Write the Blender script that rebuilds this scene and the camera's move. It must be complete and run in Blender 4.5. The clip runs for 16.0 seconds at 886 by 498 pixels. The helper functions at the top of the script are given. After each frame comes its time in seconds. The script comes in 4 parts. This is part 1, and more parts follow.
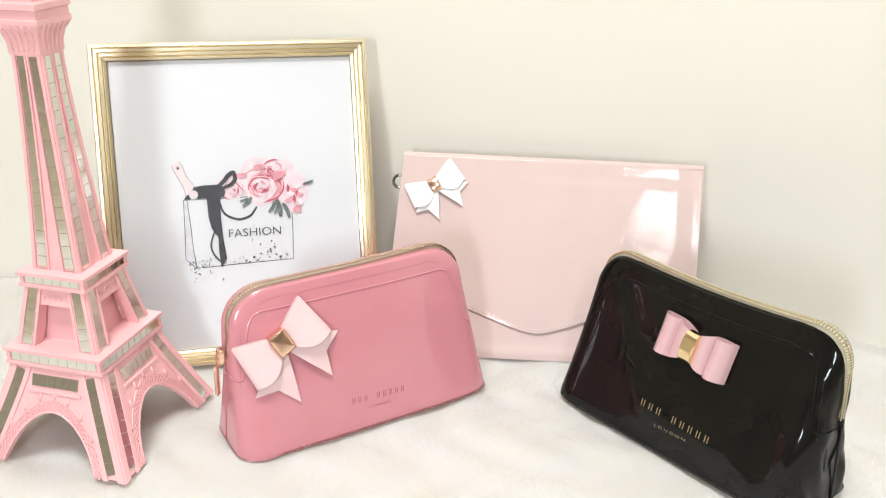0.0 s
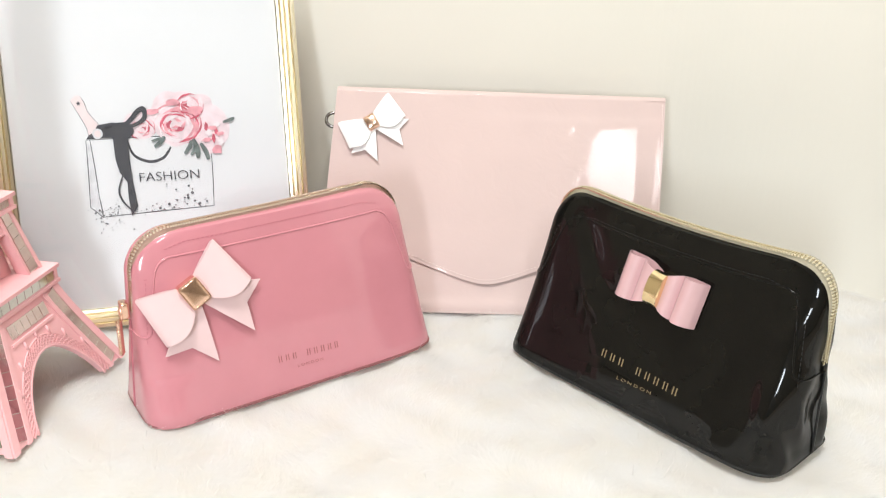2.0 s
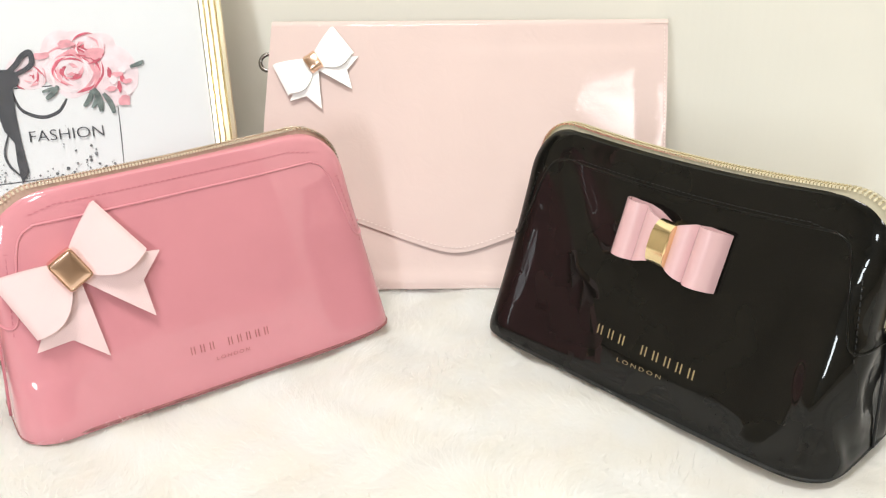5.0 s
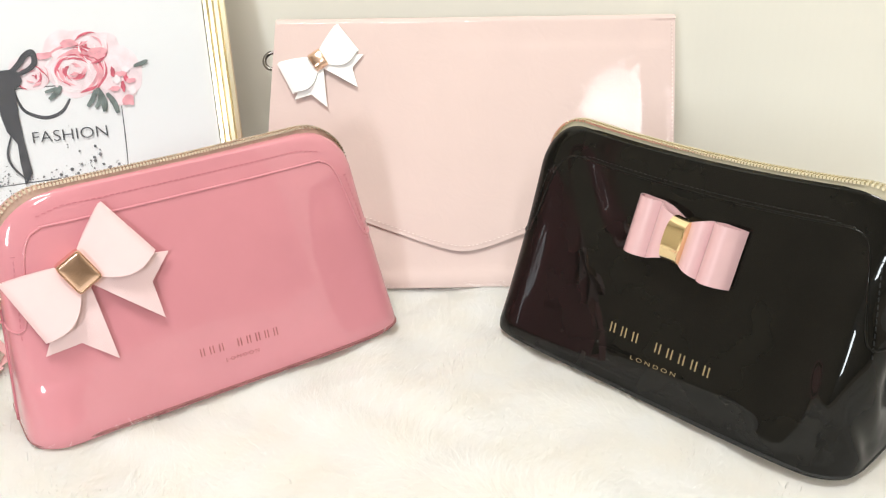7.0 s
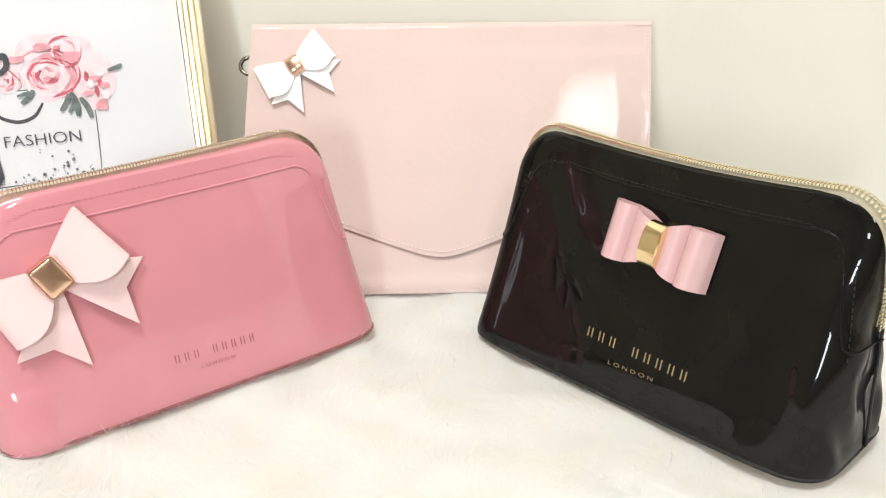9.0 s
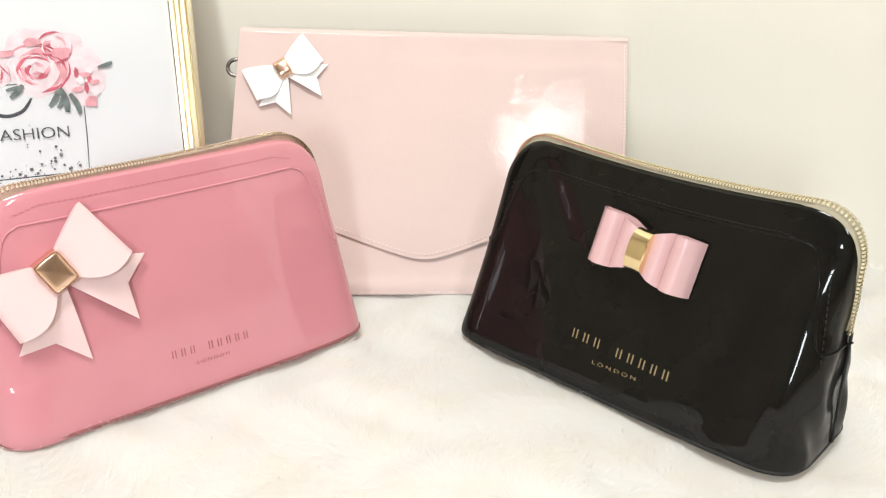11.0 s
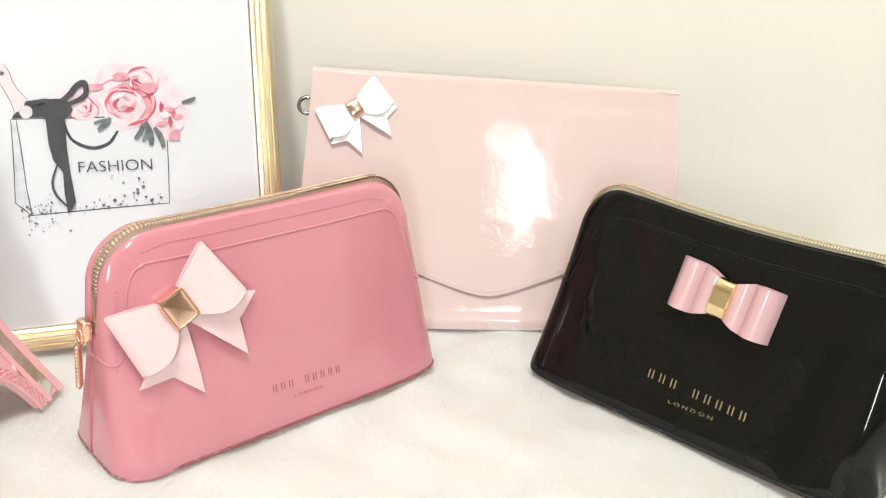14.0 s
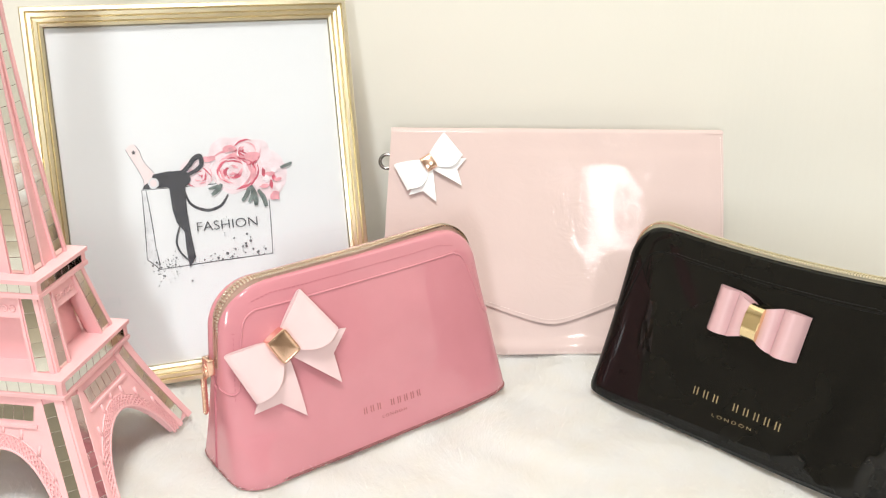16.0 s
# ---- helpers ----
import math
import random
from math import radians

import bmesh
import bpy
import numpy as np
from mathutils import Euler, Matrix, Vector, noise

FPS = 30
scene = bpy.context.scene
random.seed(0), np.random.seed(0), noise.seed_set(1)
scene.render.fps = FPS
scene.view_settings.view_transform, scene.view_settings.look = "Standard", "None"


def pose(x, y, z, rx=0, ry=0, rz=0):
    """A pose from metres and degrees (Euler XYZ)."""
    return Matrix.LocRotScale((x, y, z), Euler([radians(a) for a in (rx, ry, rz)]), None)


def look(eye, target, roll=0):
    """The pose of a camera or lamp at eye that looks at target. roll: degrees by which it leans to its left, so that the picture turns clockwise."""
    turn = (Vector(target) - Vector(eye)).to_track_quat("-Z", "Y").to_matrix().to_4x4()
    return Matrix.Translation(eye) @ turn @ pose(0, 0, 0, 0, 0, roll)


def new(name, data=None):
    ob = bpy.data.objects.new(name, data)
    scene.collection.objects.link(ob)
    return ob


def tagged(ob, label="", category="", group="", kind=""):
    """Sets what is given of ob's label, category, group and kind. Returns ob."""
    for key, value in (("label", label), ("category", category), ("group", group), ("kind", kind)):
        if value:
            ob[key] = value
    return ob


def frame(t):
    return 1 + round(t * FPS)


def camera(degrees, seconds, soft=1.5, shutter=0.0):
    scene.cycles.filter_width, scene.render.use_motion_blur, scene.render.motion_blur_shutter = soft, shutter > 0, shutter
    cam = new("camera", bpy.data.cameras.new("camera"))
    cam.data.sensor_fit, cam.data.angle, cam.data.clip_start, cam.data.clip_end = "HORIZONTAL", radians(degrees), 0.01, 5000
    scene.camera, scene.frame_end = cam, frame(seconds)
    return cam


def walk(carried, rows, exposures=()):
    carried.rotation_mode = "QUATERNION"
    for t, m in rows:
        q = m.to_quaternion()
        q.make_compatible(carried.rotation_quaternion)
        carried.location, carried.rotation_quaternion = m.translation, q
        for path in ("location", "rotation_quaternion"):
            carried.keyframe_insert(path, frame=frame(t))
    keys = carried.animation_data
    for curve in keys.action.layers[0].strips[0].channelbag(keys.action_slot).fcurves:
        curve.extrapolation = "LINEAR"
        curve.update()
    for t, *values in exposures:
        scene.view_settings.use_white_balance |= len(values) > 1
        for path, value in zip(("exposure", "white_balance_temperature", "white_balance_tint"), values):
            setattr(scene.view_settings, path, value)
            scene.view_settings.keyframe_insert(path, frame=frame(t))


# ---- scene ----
cam = camera(51.7, 16.0, soft=1.2)
METRES, EYE, TILT, LEAN, TURN = 0.52, 0.43, -23.0, 0.0, 0.0
ROWS = [
    (0.0, 0.0, 0.0, 0.0, 0.0, 0.0, -0.0),
    (0.5, 0.0158, -0.0018, -0.0082, 0.04, -0.11, 0.1),
    (1.0, 0.0224, 0.0399, -0.0253, -0.47, -0.43, 0.19),
    (1.5, 0.0206, 0.0907, -0.0424, -1.51, -0.86, 0.53),
    (2.0, 0.0262, 0.1567, -0.06, -2.8, -1.28, 0.87),
    (2.5, 0.0416, 0.2124, -0.0769, -3.7, -1.56, 1.34),
    (3.0, 0.0633, 0.2688, -0.0864, -3.82, -1.64, 1.66),
    (5.5, 0.1062, 0.4245, -0.1076, -1.91, -1.9, 3.2),
    (6.0, 0.1047, 0.4259, -0.1064, -2.0, -2.01, 3.41),
    (6.5, 0.0972, 0.4261, -0.1074, -2.23, -1.99, 3.45),
    (7.0, 0.0867, 0.4234, -0.1063, -2.53, -1.94, 3.43),
    (7.5, 0.0731, 0.4243, -0.1058, -3.0, -1.81, 3.29),
    (8.0, 0.0707, 0.4192, -0.1051, -3.32, -1.62, 3.21),
    (8.5, 0.0763, 0.4135, -0.1031, -3.43, -1.4, 3.31),
    (9.0, 0.0868, 0.4265, -0.1097, -3.94, -1.52, 3.48),
    (11.5, -0.0194, 0.3908, -0.1037, -9.25, -1.32, 1.57),
    (12.0, -0.0597, 0.3984, -0.0962, -10.33, -1.14, 0.92),
    (12.5, -0.0941, 0.4126, -0.0921, -11.36, -1.07, 0.76),
    (13.0, -0.1181, 0.4137, -0.0864, -12.22, -0.98, 0.72),
    (13.5, -0.1403, 0.3989, -0.0819, -12.32, -0.75, 0.62),
    (14.0, -0.163, 0.3757, -0.0723, -11.82, -0.51, 0.67),
    (14.5, -0.1682, 0.332, -0.0641, -10.81, 0.01, 0.91),
    (15.0, -0.1706, 0.2826, -0.0545, -9.58, 0.26, 1.53),
    (15.5, -0.1663, 0.2387, -0.0481, -7.83, 0.52, 2.23),
    (16.0, -0.1474, 0.2009, -0.0461, -5.66, 0.89, 2.88),
]
walk(cam, [(t, pose(0, 0, EYE, TILT, LEAN, TURN) @ pose(METRES * x, METRES * y, METRES * z, 90 + pitch, roll, yaw)) for t, x, y, z, yaw, pitch, roll in ROWS],
     exposures=[(0.0, 0.0, 6080, 9), (3.0, 0.0, 6100, 9), (5.5, 0.06, 6230, 7), (13.0, 0.05, 6210, 8), (16.0, 0.02, 6210, 8)])

# ---- light ----
world = bpy.data.worlds.new("room_air")
scene.world = world
world.use_nodes = True
world.node_tree.nodes["Background"].inputs["Color"].default_value = (1.0, 0.95, 0.88, 1)
world.node_tree.nodes["Background"].inputs["Strength"].default_value = 0.05


def area_lamp(name, eye, target, width, height, watts, colour):
    data = bpy.data.lights.new(name, "AREA")
    data.shape, data.size, data.size_y, data.energy, data.color = "RECTANGLE", width, height, watts, colour
    ob = new(name, data)
    ob.matrix_world = look(eye, target)
    return ob


# unseen lights: one low behind the walk, a larger one higher, added ceiling fill
area_lamp("low_left_light", (-0.41, -0.85, 0.54), (0.0, 0.75, 0.1), 0.17, 0.37, 8.6, (0.94, 0.985, 1.0))
area_lamp("high_right_light", (0.315, -1.03, 1.54), (0.12, 0.8, 0.1), 0.18, 0.42, 8.0, (1.0, 0.985, 0.95))
area_lamp("overhead_fill_light", (-0.3, -0.1, 2.42), (-0.3, -0.1, 0.0), 0.6, 0.6, 51.0, (1.0, 0.975, 0.915))


# ---- materials ----
def material(name, colour, rough=0.5, metal=0.0, coat=0.0, coat_rough=0.03, spot=0.0, spot_size=30.0, grain=0.0, grain_size=900.0,
             bump=0.0, bump_size=40.0, spec=0.5, sheen=0.0, sss=0.0, swirl=0.0):
    """A Principled surface: colour varied at a large and a small scale, relief at a large and a small scale."""
    m = bpy.data.materials.new(name)
    m.use_nodes = True
    nt = m.node_tree
    b = nt.nodes["Principled BSDF"]
    b.inputs["Roughness"].default_value, b.inputs["Metallic"].default_value = rough, metal
    b.inputs["Coat Weight"].default_value, b.inputs["Coat Roughness"].default_value = coat, coat_rough
    b.inputs["Specular IOR Level"].default_value = spec
    b.inputs["Sheen Weight"].default_value = sheen
    b.inputs["Subsurface Weight"].default_value = sss
    b.inputs["Subsurface Radius"].default_value, b.inputs["Subsurface Scale"].default_value = (1, 0.7, 0.6), 0.004
    b.inputs["Base Color"].default_value = (*colour, 1)
    where = nt.nodes.new("ShaderNodeTexCoord")
    if spot:
        n1 = nt.nodes.new("ShaderNodeTexNoise")
        n1.inputs["Scale"].default_value, n1.inputs["Detail"].default_value = spot_size, 5
        nt.links.new(where.outputs["Object"], n1.inputs["Vector"])
        ramp = nt.nodes.new("ShaderNodeMapRange")
        ramp.inputs["From Min"].default_value, ramp.inputs["From Max"].default_value = 0.3, 0.7
        ramp.inputs["To Min"].default_value, ramp.inputs["To Max"].default_value = 1 - spot, 1 + spot
        nt.links.new(n1.outputs["Fac"], ramp.inputs["Value"])
        mul = nt.nodes.new("ShaderNodeVectorMath")
        mul.operation = "SCALE"
        mul.inputs[0].default_value = colour
        nt.links.new(ramp.outputs["Result"], mul.inputs["Scale"])
        nt.links.new(mul.outputs["Vector"], b.inputs["Base Color"])
    last = None
    for size, depth, amount in ((bump_size, 0.002, bump), (grain_size, 0.0003, grain)):
        if amount:
            n2 = nt.nodes.new("ShaderNodeTexNoise")
            n2.inputs["Scale"].default_value, n2.inputs["Detail"].default_value, n2.inputs["Distortion"].default_value = size, 3, swirl
            nt.links.new(where.outputs["Object"], n2.inputs["Vector"])
            bp = nt.nodes.new("ShaderNodeBump")
            bp.inputs["Strength"].default_value, bp.inputs["Distance"].default_value = amount, depth
            nt.links.new(n2.outputs["Fac"], bp.inputs["Height"])
            if last:
                nt.links.new(last.outputs["Normal"], bp.inputs["Normal"])
            last = bp
    if last:
        nt.links.new(last.outputs["Normal"], b.inputs["Normal"])
        if coat:
            nt.links.new(last.outputs["Normal"], b.inputs["Coat Normal"])
    return m


def fur_material():
    """Pale fibres that let some light through."""
    m = bpy.data.materials.new("white_faux_fur")
    m.use_nodes = True
    nt = m.node_tree
    nt.nodes.clear()
    out, mix, body, glow, hue, where, tint = (nt.nodes.new("ShaderNode" + k) for k in ("OutputMaterial", "MixShader", "BsdfDiffuse", "BsdfTranslucent", "TexNoise", "TexCoord", "ValToRGB"))
    hue.inputs["Scale"].default_value = 35
    tint.color_ramp.elements[0].position, tint.color_ramp.elements[1].position = 0.35, 0.65
    tint.color_ramp.elements[0].color, tint.color_ramp.elements[1].color = (0.975, 0.957, 0.925, 1), (0.98, 0.975, 0.968, 1)
    mix.inputs[0].default_value = 0.5
    nt.links.new(where.outputs["Object"], hue.inputs["Vector"])
    nt.links.new(hue.outputs[0], tint.inputs[0])
    for k in (body, glow):
        nt.links.new(tint.outputs[0], k.inputs["Color"])
    nt.links.new(body.outputs[0], mix.inputs[1])
    nt.links.new(glow.outputs[0], mix.inputs[2])
    nt.links.new(mix.outputs[0], out.inputs[0])
    return m


WALL = material("cream_wall_paint", (0.80, 0.768, 0.69), 0.75, spot=0.02, spot_size=3, grain=0.15, grain_size=500)
WHITE = material("white_ceiling_paint", (0.82, 0.80, 0.76), 0.8, spot=0.02, spot_size=3)
DIM_WALL = material("taupe_unseen_wall", (0.58, 0.53, 0.45), 0.8, spot=0.05, spot_size=2)
TAPE_ROSE = material("taupe_zip_tape", (0.46, 0.30, 0.24), 0.8, spot=0.1, spot_size=300)
TAPE_GOLD = material("beige_zip_tape", (0.42, 0.38, 0.28), 0.8, spot=0.1, spot_size=300)
FLOORING = material("beige_floor", (0.5, 0.42, 0.33), 0.5, spot=0.1, spot_size=6)
FUR = fur_material()
PINK = material("rose_pink_patent", (0.59, 0.235, 0.272), 0.4, coat=1.0, spot=0.03, spot_size=25, bump=0.05, bump_size=30, spec=0.15)
PINK_TRIM = material("rose_pink_trim", (0.50, 0.16, 0.20), 0.4, coat=0.6, spot=0.05, spot_size=60)
STAMP_ROSE = material("brown_rose_stamp", (0.36, 0.12, 0.12), 0.5, spot=0.1, spot_size=200)
BLACK = material("black_patent", (0.0048, 0.0046, 0.0037), 0.35, coat=0.52, coat_rough=0.02, spot=0.2, spot_size=30, bump=0.03, bump_size=26, spec=0.03)
PIPING_ROSE = material("brown_rose_piping", (0.24, 0.085, 0.085), 0.6, spot=0.15, spot_size=200)
BLACK_TRIM = material("black_trim", (0.006, 0.006, 0.006), 0.6, coat=0.0, spot=0.2, spot_size=60)
BLUSH = material("blush_patent", (0.635, 0.497, 0.468), 0.45, coat=0.36, coat_rough=0.0, spot=0.02, spot_size=18, bump=0.085, bump_size=42, spec=0.04, swirl=3.2)
THREAD = material("pale_blush_thread", (0.80, 0.69, 0.65), 0.7, spot=0.08, spot_size=300)
BOW_PINK = material("pale_pink_leather", (0.77, 0.56, 0.565), 0.55, spot=0.02, spot_size=60, grain=0.5, grain_size=1600)
BOW_WHITE = material("white_grained_leather", (0.87, 0.86, 0.85), 0.6, spot=0.02, spot_size=60, grain=0.5, grain_size=1600)
BOW_GLOSS = material("pink_patent_ribbon", (0.63, 0.40, 0.415), 0.35, coat=0.8, spot=0.03, spot_size=60)
GOLD = material("polished_gold", (0.90, 0.73, 0.43), 0.16, metal=1.0, spot=0.05, spot_size=80, bump=0.05, bump_size=50)
DULL_GOLD = material("muted_gold_foil", (0.42, 0.33, 0.18), 0.4, metal=0.6, spot=0.1, spot_size=200)
ROSE_GOLD = material("rose_gold", (0.86, 0.60, 0.46), 0.22, metal=1.0, spot=0.05, spot_size=80)
PALE_GOLD = material("champagne_gold_metal", (0.78, 0.68, 0.57), 0.22, metal=1.0, spot=0.06, spot_size=300)
ZIP_GOLD = material("brass_zip_metal", (0.80, 0.74, 0.57), 0.22, metal=1.0, spot=0.06, spot_size=300)
STEEL = material("dark_nickel", (0.24, 0.22, 0.21), 0.25, metal=1.0, spot=0.05, spot_size=200)
FRAME_GOLD = material("satin_gold_moulding", (0.87, 0.785, 0.58), 0.31, metal=1.0, spot=0.06, spot_size=40, grain=0.2, grain_size=700)
INK = material("grey_ink", (0.065, 0.065, 0.075), 0.7, spot=0.25, spot_size=160)
INK_GREY = material("soft_grey_ink", (0.17, 0.17, 0.18), 0.7, spot=0.4, spot_size=260)
INK_PALE = material("pale_grey_wash", (0.72, 0.71, 0.72), 0.7, spot=0.15, spot_size=120)
WASH_BLUSH = material("blush_wash", (0.83, 0.70, 0.69), 0.7, spot=0.05, spot_size=150)
PETAL_WHITE = material("white_petal_wash", (0.86, 0.78, 0.79), 0.7, spot=0.05, spot_size=190)
PETAL_PALE = material("pale_petal_wash", (0.85, 0.70, 0.72), 0.7, spot=0.12, spot_size=170)
PETAL_MID = material("pink_petal_wash", (0.80, 0.38, 0.42), 0.7, spot=0.22, spot_size=190)
PETAL_DEEP = material("rose_petal_wash", (0.60, 0.12, 0.17), 0.7, spot=0.25, spot_size=190)
LEAF = material("grey_green_wash", (0.16, 0.19, 0.18), 0.7, spot=0.4, spot_size=170)
PAPER = material("white_print_paper", (0.775, 0.768, 0.77), 0.7, spot=0.01, spot_size=12)
TOWER_PINK = material("pink_tower_paint", (0.84, 0.475, 0.485), 0.42, spot=0.05, spot_size=40, grain=0.25, grain_size=900, bump=0.06, bump_size=200)
MIRROR = material("mirror_tile", (0.74, 0.735, 0.68), 0.09, metal=1.0, spot=0.06, spot_size=120)


def glass_material():
    m = bpy.data.materials.new("clear_glass")
    m.use_nodes = True
    nt = m.node_tree
    nt.nodes.clear()
    out, mix, clear, gloss, fres = (nt.nodes.new("ShaderNode" + k) for k in ("OutputMaterial", "MixShader", "BsdfTransparent", "BsdfGlossy", "Fresnel"))
    fres.inputs["IOR"].default_value = 1.45
    gloss.inputs["Roughness"].default_value = 0.04
    nt.links.new(fres.outputs[0], mix.inputs[0])
    nt.links.new(clear.outputs[0], mix.inputs[1])
    nt.links.new(gloss.outputs[0], mix.inputs[2])
    nt.links.new(mix.outputs[0], out.inputs[0])
    return m


GLASS = glass_material()


# ---- building helpers ----
def mesh_of(name, verts, faces, mat, smooth=False):
    data = bpy.data.meshes.new(name)
    data.from_pydata([tuple(v) for v in verts], [], faces)
    data.validate()
    bm = bmesh.new()
    bm.from_mesh(data)
    bmesh.ops.recalc_face_normals(bm, faces=bm.faces)
    bm.to_mesh(data)
    bm.free()
    data.materials.append(mat)
    if smooth:
        data.shade_smooth()
    return data


def part(name, data, parent, label="", kind=""):
    ob = new(name, data)
    ob.parent = parent
    return tagged(ob, label=label, kind=kind)


def thing(name, m, label, category, group=""):
    ob = new(name)
    ob.empty_display_size = 0.02
    ob.matrix_world = m
    return tagged(ob, label, category, group)


def bevelled(name, bm, mat, width=0.0, segments=2, smooth=False):
    if width:
        bmesh.ops.bevel(bm, geom=bm.edges[:], offset=width, segments=segments, affect="EDGES", profile=0.5)
    bmesh.ops.recalc_face_normals(bm, faces=bm.faces)
    data = bpy.data.meshes.new(name)
    bm.to_mesh(data)
    bm.free()
    data.materials.append(mat)
    if smooth:
        data.shade_smooth()
    return data


def block(name, x0, x1, y0, y1, z0, z1, mat, width=0.0):
    bm = bmesh.new()
    bmesh.ops.create_cube(bm, size=1, matrix=Matrix.LocRotScale(((x0 + x1) / 2, (y0 + y1) / 2, (z0 + z1) / 2), None, (x1 - x0, y1 - y0, z1 - z0)))
    return bevelled(name, bm, mat, width)


def tube(name, points, radius, mat, sides=8, closed=False):
    """A round cord along points."""
    pts = [Vector(p) for p in points]
    n = len(pts)
    verts, faces = [], []
    for i, p in enumerate(pts):
        a = pts[(i - 1) % n] if closed or i else pts[0]
        b = pts[(i + 1) % n] if closed or i < n - 1 else pts[-1]
        d = (b - a).normalized()
        s = d.cross(Vector((0.31, 0.83, 0.47))).normalized()
        w = d.cross(s)
        for k in range(sides):
            ang = 2 * math.pi * k / sides
            verts.append(p + radius * (math.cos(ang) * s + math.sin(ang) * w))
    for i in range(n if closed else n - 1):
        j = (i + 1) % n
        for k in range(sides):
            l = (k + 1) % sides
            faces.append((i * sides + k, i * sides + l, j * sides + l, j * sides + k))
    if not closed:
        faces.append(tuple(range(sides)))
        faces.append(tuple(range((n - 1) * sides, n * sides)))
    return mesh_of(name, verts, faces, mat, True)


def sheet(name, rows, thick, mat, smooth=True):
    """A grid of points (rows of equal length) made into a closed slab of that thickness."""
    h, w = len(rows), len(rows[0])
    g = [[Vector(p) for p in r] for r in rows]
    top, under = [], []
    for i in range(h):
        for j in range(w):
            du = g[i][min(j + 1, w - 1)] - g[i][max(j - 1, 0)]
            dv = g[min(i + 1, h - 1)][j] - g[max(i - 1, 0)][j]
            n = du.cross(dv)
            n = n.normalized() if n.length > 1e-12 else Vector((0, 0, 1))
            top.append(g[i][j] + n * thick / 2)
            under.append(g[i][j] - n * thick / 2)
    k = h * w
    faces = []
    for i in range(h - 1):
        for j in range(w - 1):
            a, b, c, d = i * w + j, i * w + j + 1, (i + 1) * w + j + 1, (i + 1) * w + j
            faces += [(a, b, c, d), (k + d, k + c, k + b, k + a)]
    rim = [(0, j) for j in range(w)] + [(i, w - 1) for i in range(1, h)] + [(h - 1, j) for j in range(w - 2, -1, -1)] + [(i, 0) for i in range(h - 2, 0, -1)]
    for (i, j), (p, q) in zip(rim, rim[1:] + rim[:1]):
        a, b = i * w + j, p * w + q
        faces.append((b, a, k + a, k + b))
    data = mesh_of(name, top + under, faces, mat, smooth)
    if smooth:
        data.set_sharp_from_angle(angle=math.radians(50))
    return data


def slab(name, outline, y0, y1, mat):
    """A flat outline in x, z given thickness from y0 to y1."""
    n = len(outline)
    verts = [(x, y0, z) for x, z in outline] + [(x, y1, z) for x, z in outline]
    faces = [tuple(range(n)), tuple(range(2 * n - 1, n - 1, -1))]
    faces += [(i, n + i, n + (i + 1) % n, (i + 1) % n) for i in range(n)]
    return mesh_of(name, verts, faces, mat)


# ---- the room ----
def wall(name, x0, y0, x1, y1, z0, z1, thick, mat, label):
    """A wall whose inner face runs from (x0, y0) to (x1, y1); the room lies to the right of that way."""
    d = Vector((x1 - x0, y1 - y0, 0))
    n = Vector((-d.y, d.x, 0)).normalized() * thick
    base = [Vector((x0, y0, 0)), Vector((x1, y1, 0)), Vector((x1, y1, 0)) + n, Vector((x0, y0, 0)) + n]
    verts = [(p.x, p.y, z) for z in (z0, z1) for p in base]
    faces = [(0, 1, 2, 3), (4, 5, 6, 7)] + [(i, (i + 1) % 4, 4 + (i + 1) % 4, 4 + i) for i in range(4)]
    return tagged(new(name, mesh_of(name, verts, faces, mat)), label, "wall", kind="structure")


# the wall behind the display runs round a soft corner towards the camera
def curved_wall():
    line = [Vector((-2.4, 1.1496)), Vector((-1.0, 0.9961))]
    a, b, c = Vector((0.24, 0.860)), Vector((0.44, 0.838)), Vector((0.53, 0.62))
    for k in range(61):
        t = k / 60
        line.append(a * (1 - t) ** 2 + 2 * b * t * (1 - t) + c * t * t)
    line.append(Vector((0.75, 0.12)))
    n = len(line)
    verts = []
    for i, p in enumerate(line):
        d = (line[min(i + 1, n - 1)] - line[max(i - 1, 0)]).normalized()
        q = p + Vector((-d.y, d.x)) * 0.1
        verts += [(p.x, p.y, -0.02), (p.x, p.y, 2.5), (q.x, q.y, -0.02), (q.x, q.y, 2.5)]
    faces = [(0, 1, 3, 2), (4 * n - 4, 4 * n - 2, 4 * n - 1, 4 * n - 3)]
    for i in range(n - 1):
        k = 4 * i
        faces += [(k, k + 4, k + 5, k + 1), (k + 2, k + 3, k + 7, k + 6), (k, k + 2, k + 6, k + 4), (k + 1, k + 5, k + 7, k + 3)]
    data = mesh_of("wall_back", verts, faces, WALL)
    tagged(new("wall_back", data), "cream painted wall rounding a soft corner behind display", "wall", kind="structure")


curved_wall()
# unseen walls and ceiling added for bounce light and what the patent reflects
wall("wall_unseen_side", 0.75, 0.12, 2.4, 0.0, -0.02, 2.5, 0.1, DIM_WALL, "unseen taupe wall added to close off the room")
wall("wall_right", 2.4, 0.0, 2.4, -3.0, -0.02, 2.5, 0.1, DIM_WALL, "unseen taupe wall added to close off the room")
wall("wall_front", 2.4, -3.0, -2.4, -3.0, -0.02, 2.5, 0.1, DIM_WALL, "unseen taupe wall added behind the walk")
wall("wall_left", -2.4, -3.0, -2.4, 1.1496, -0.02, 2.5, 0.1, DIM_WALL, "unseen taupe wall added to close off the room")
tagged(new("ceiling", block("ceiling", -2.5, 2.5, -3.1, 1.3, 2.5, 2.6, WHITE)), "plain white ceiling added out of view", "ceiling", kind="structure")
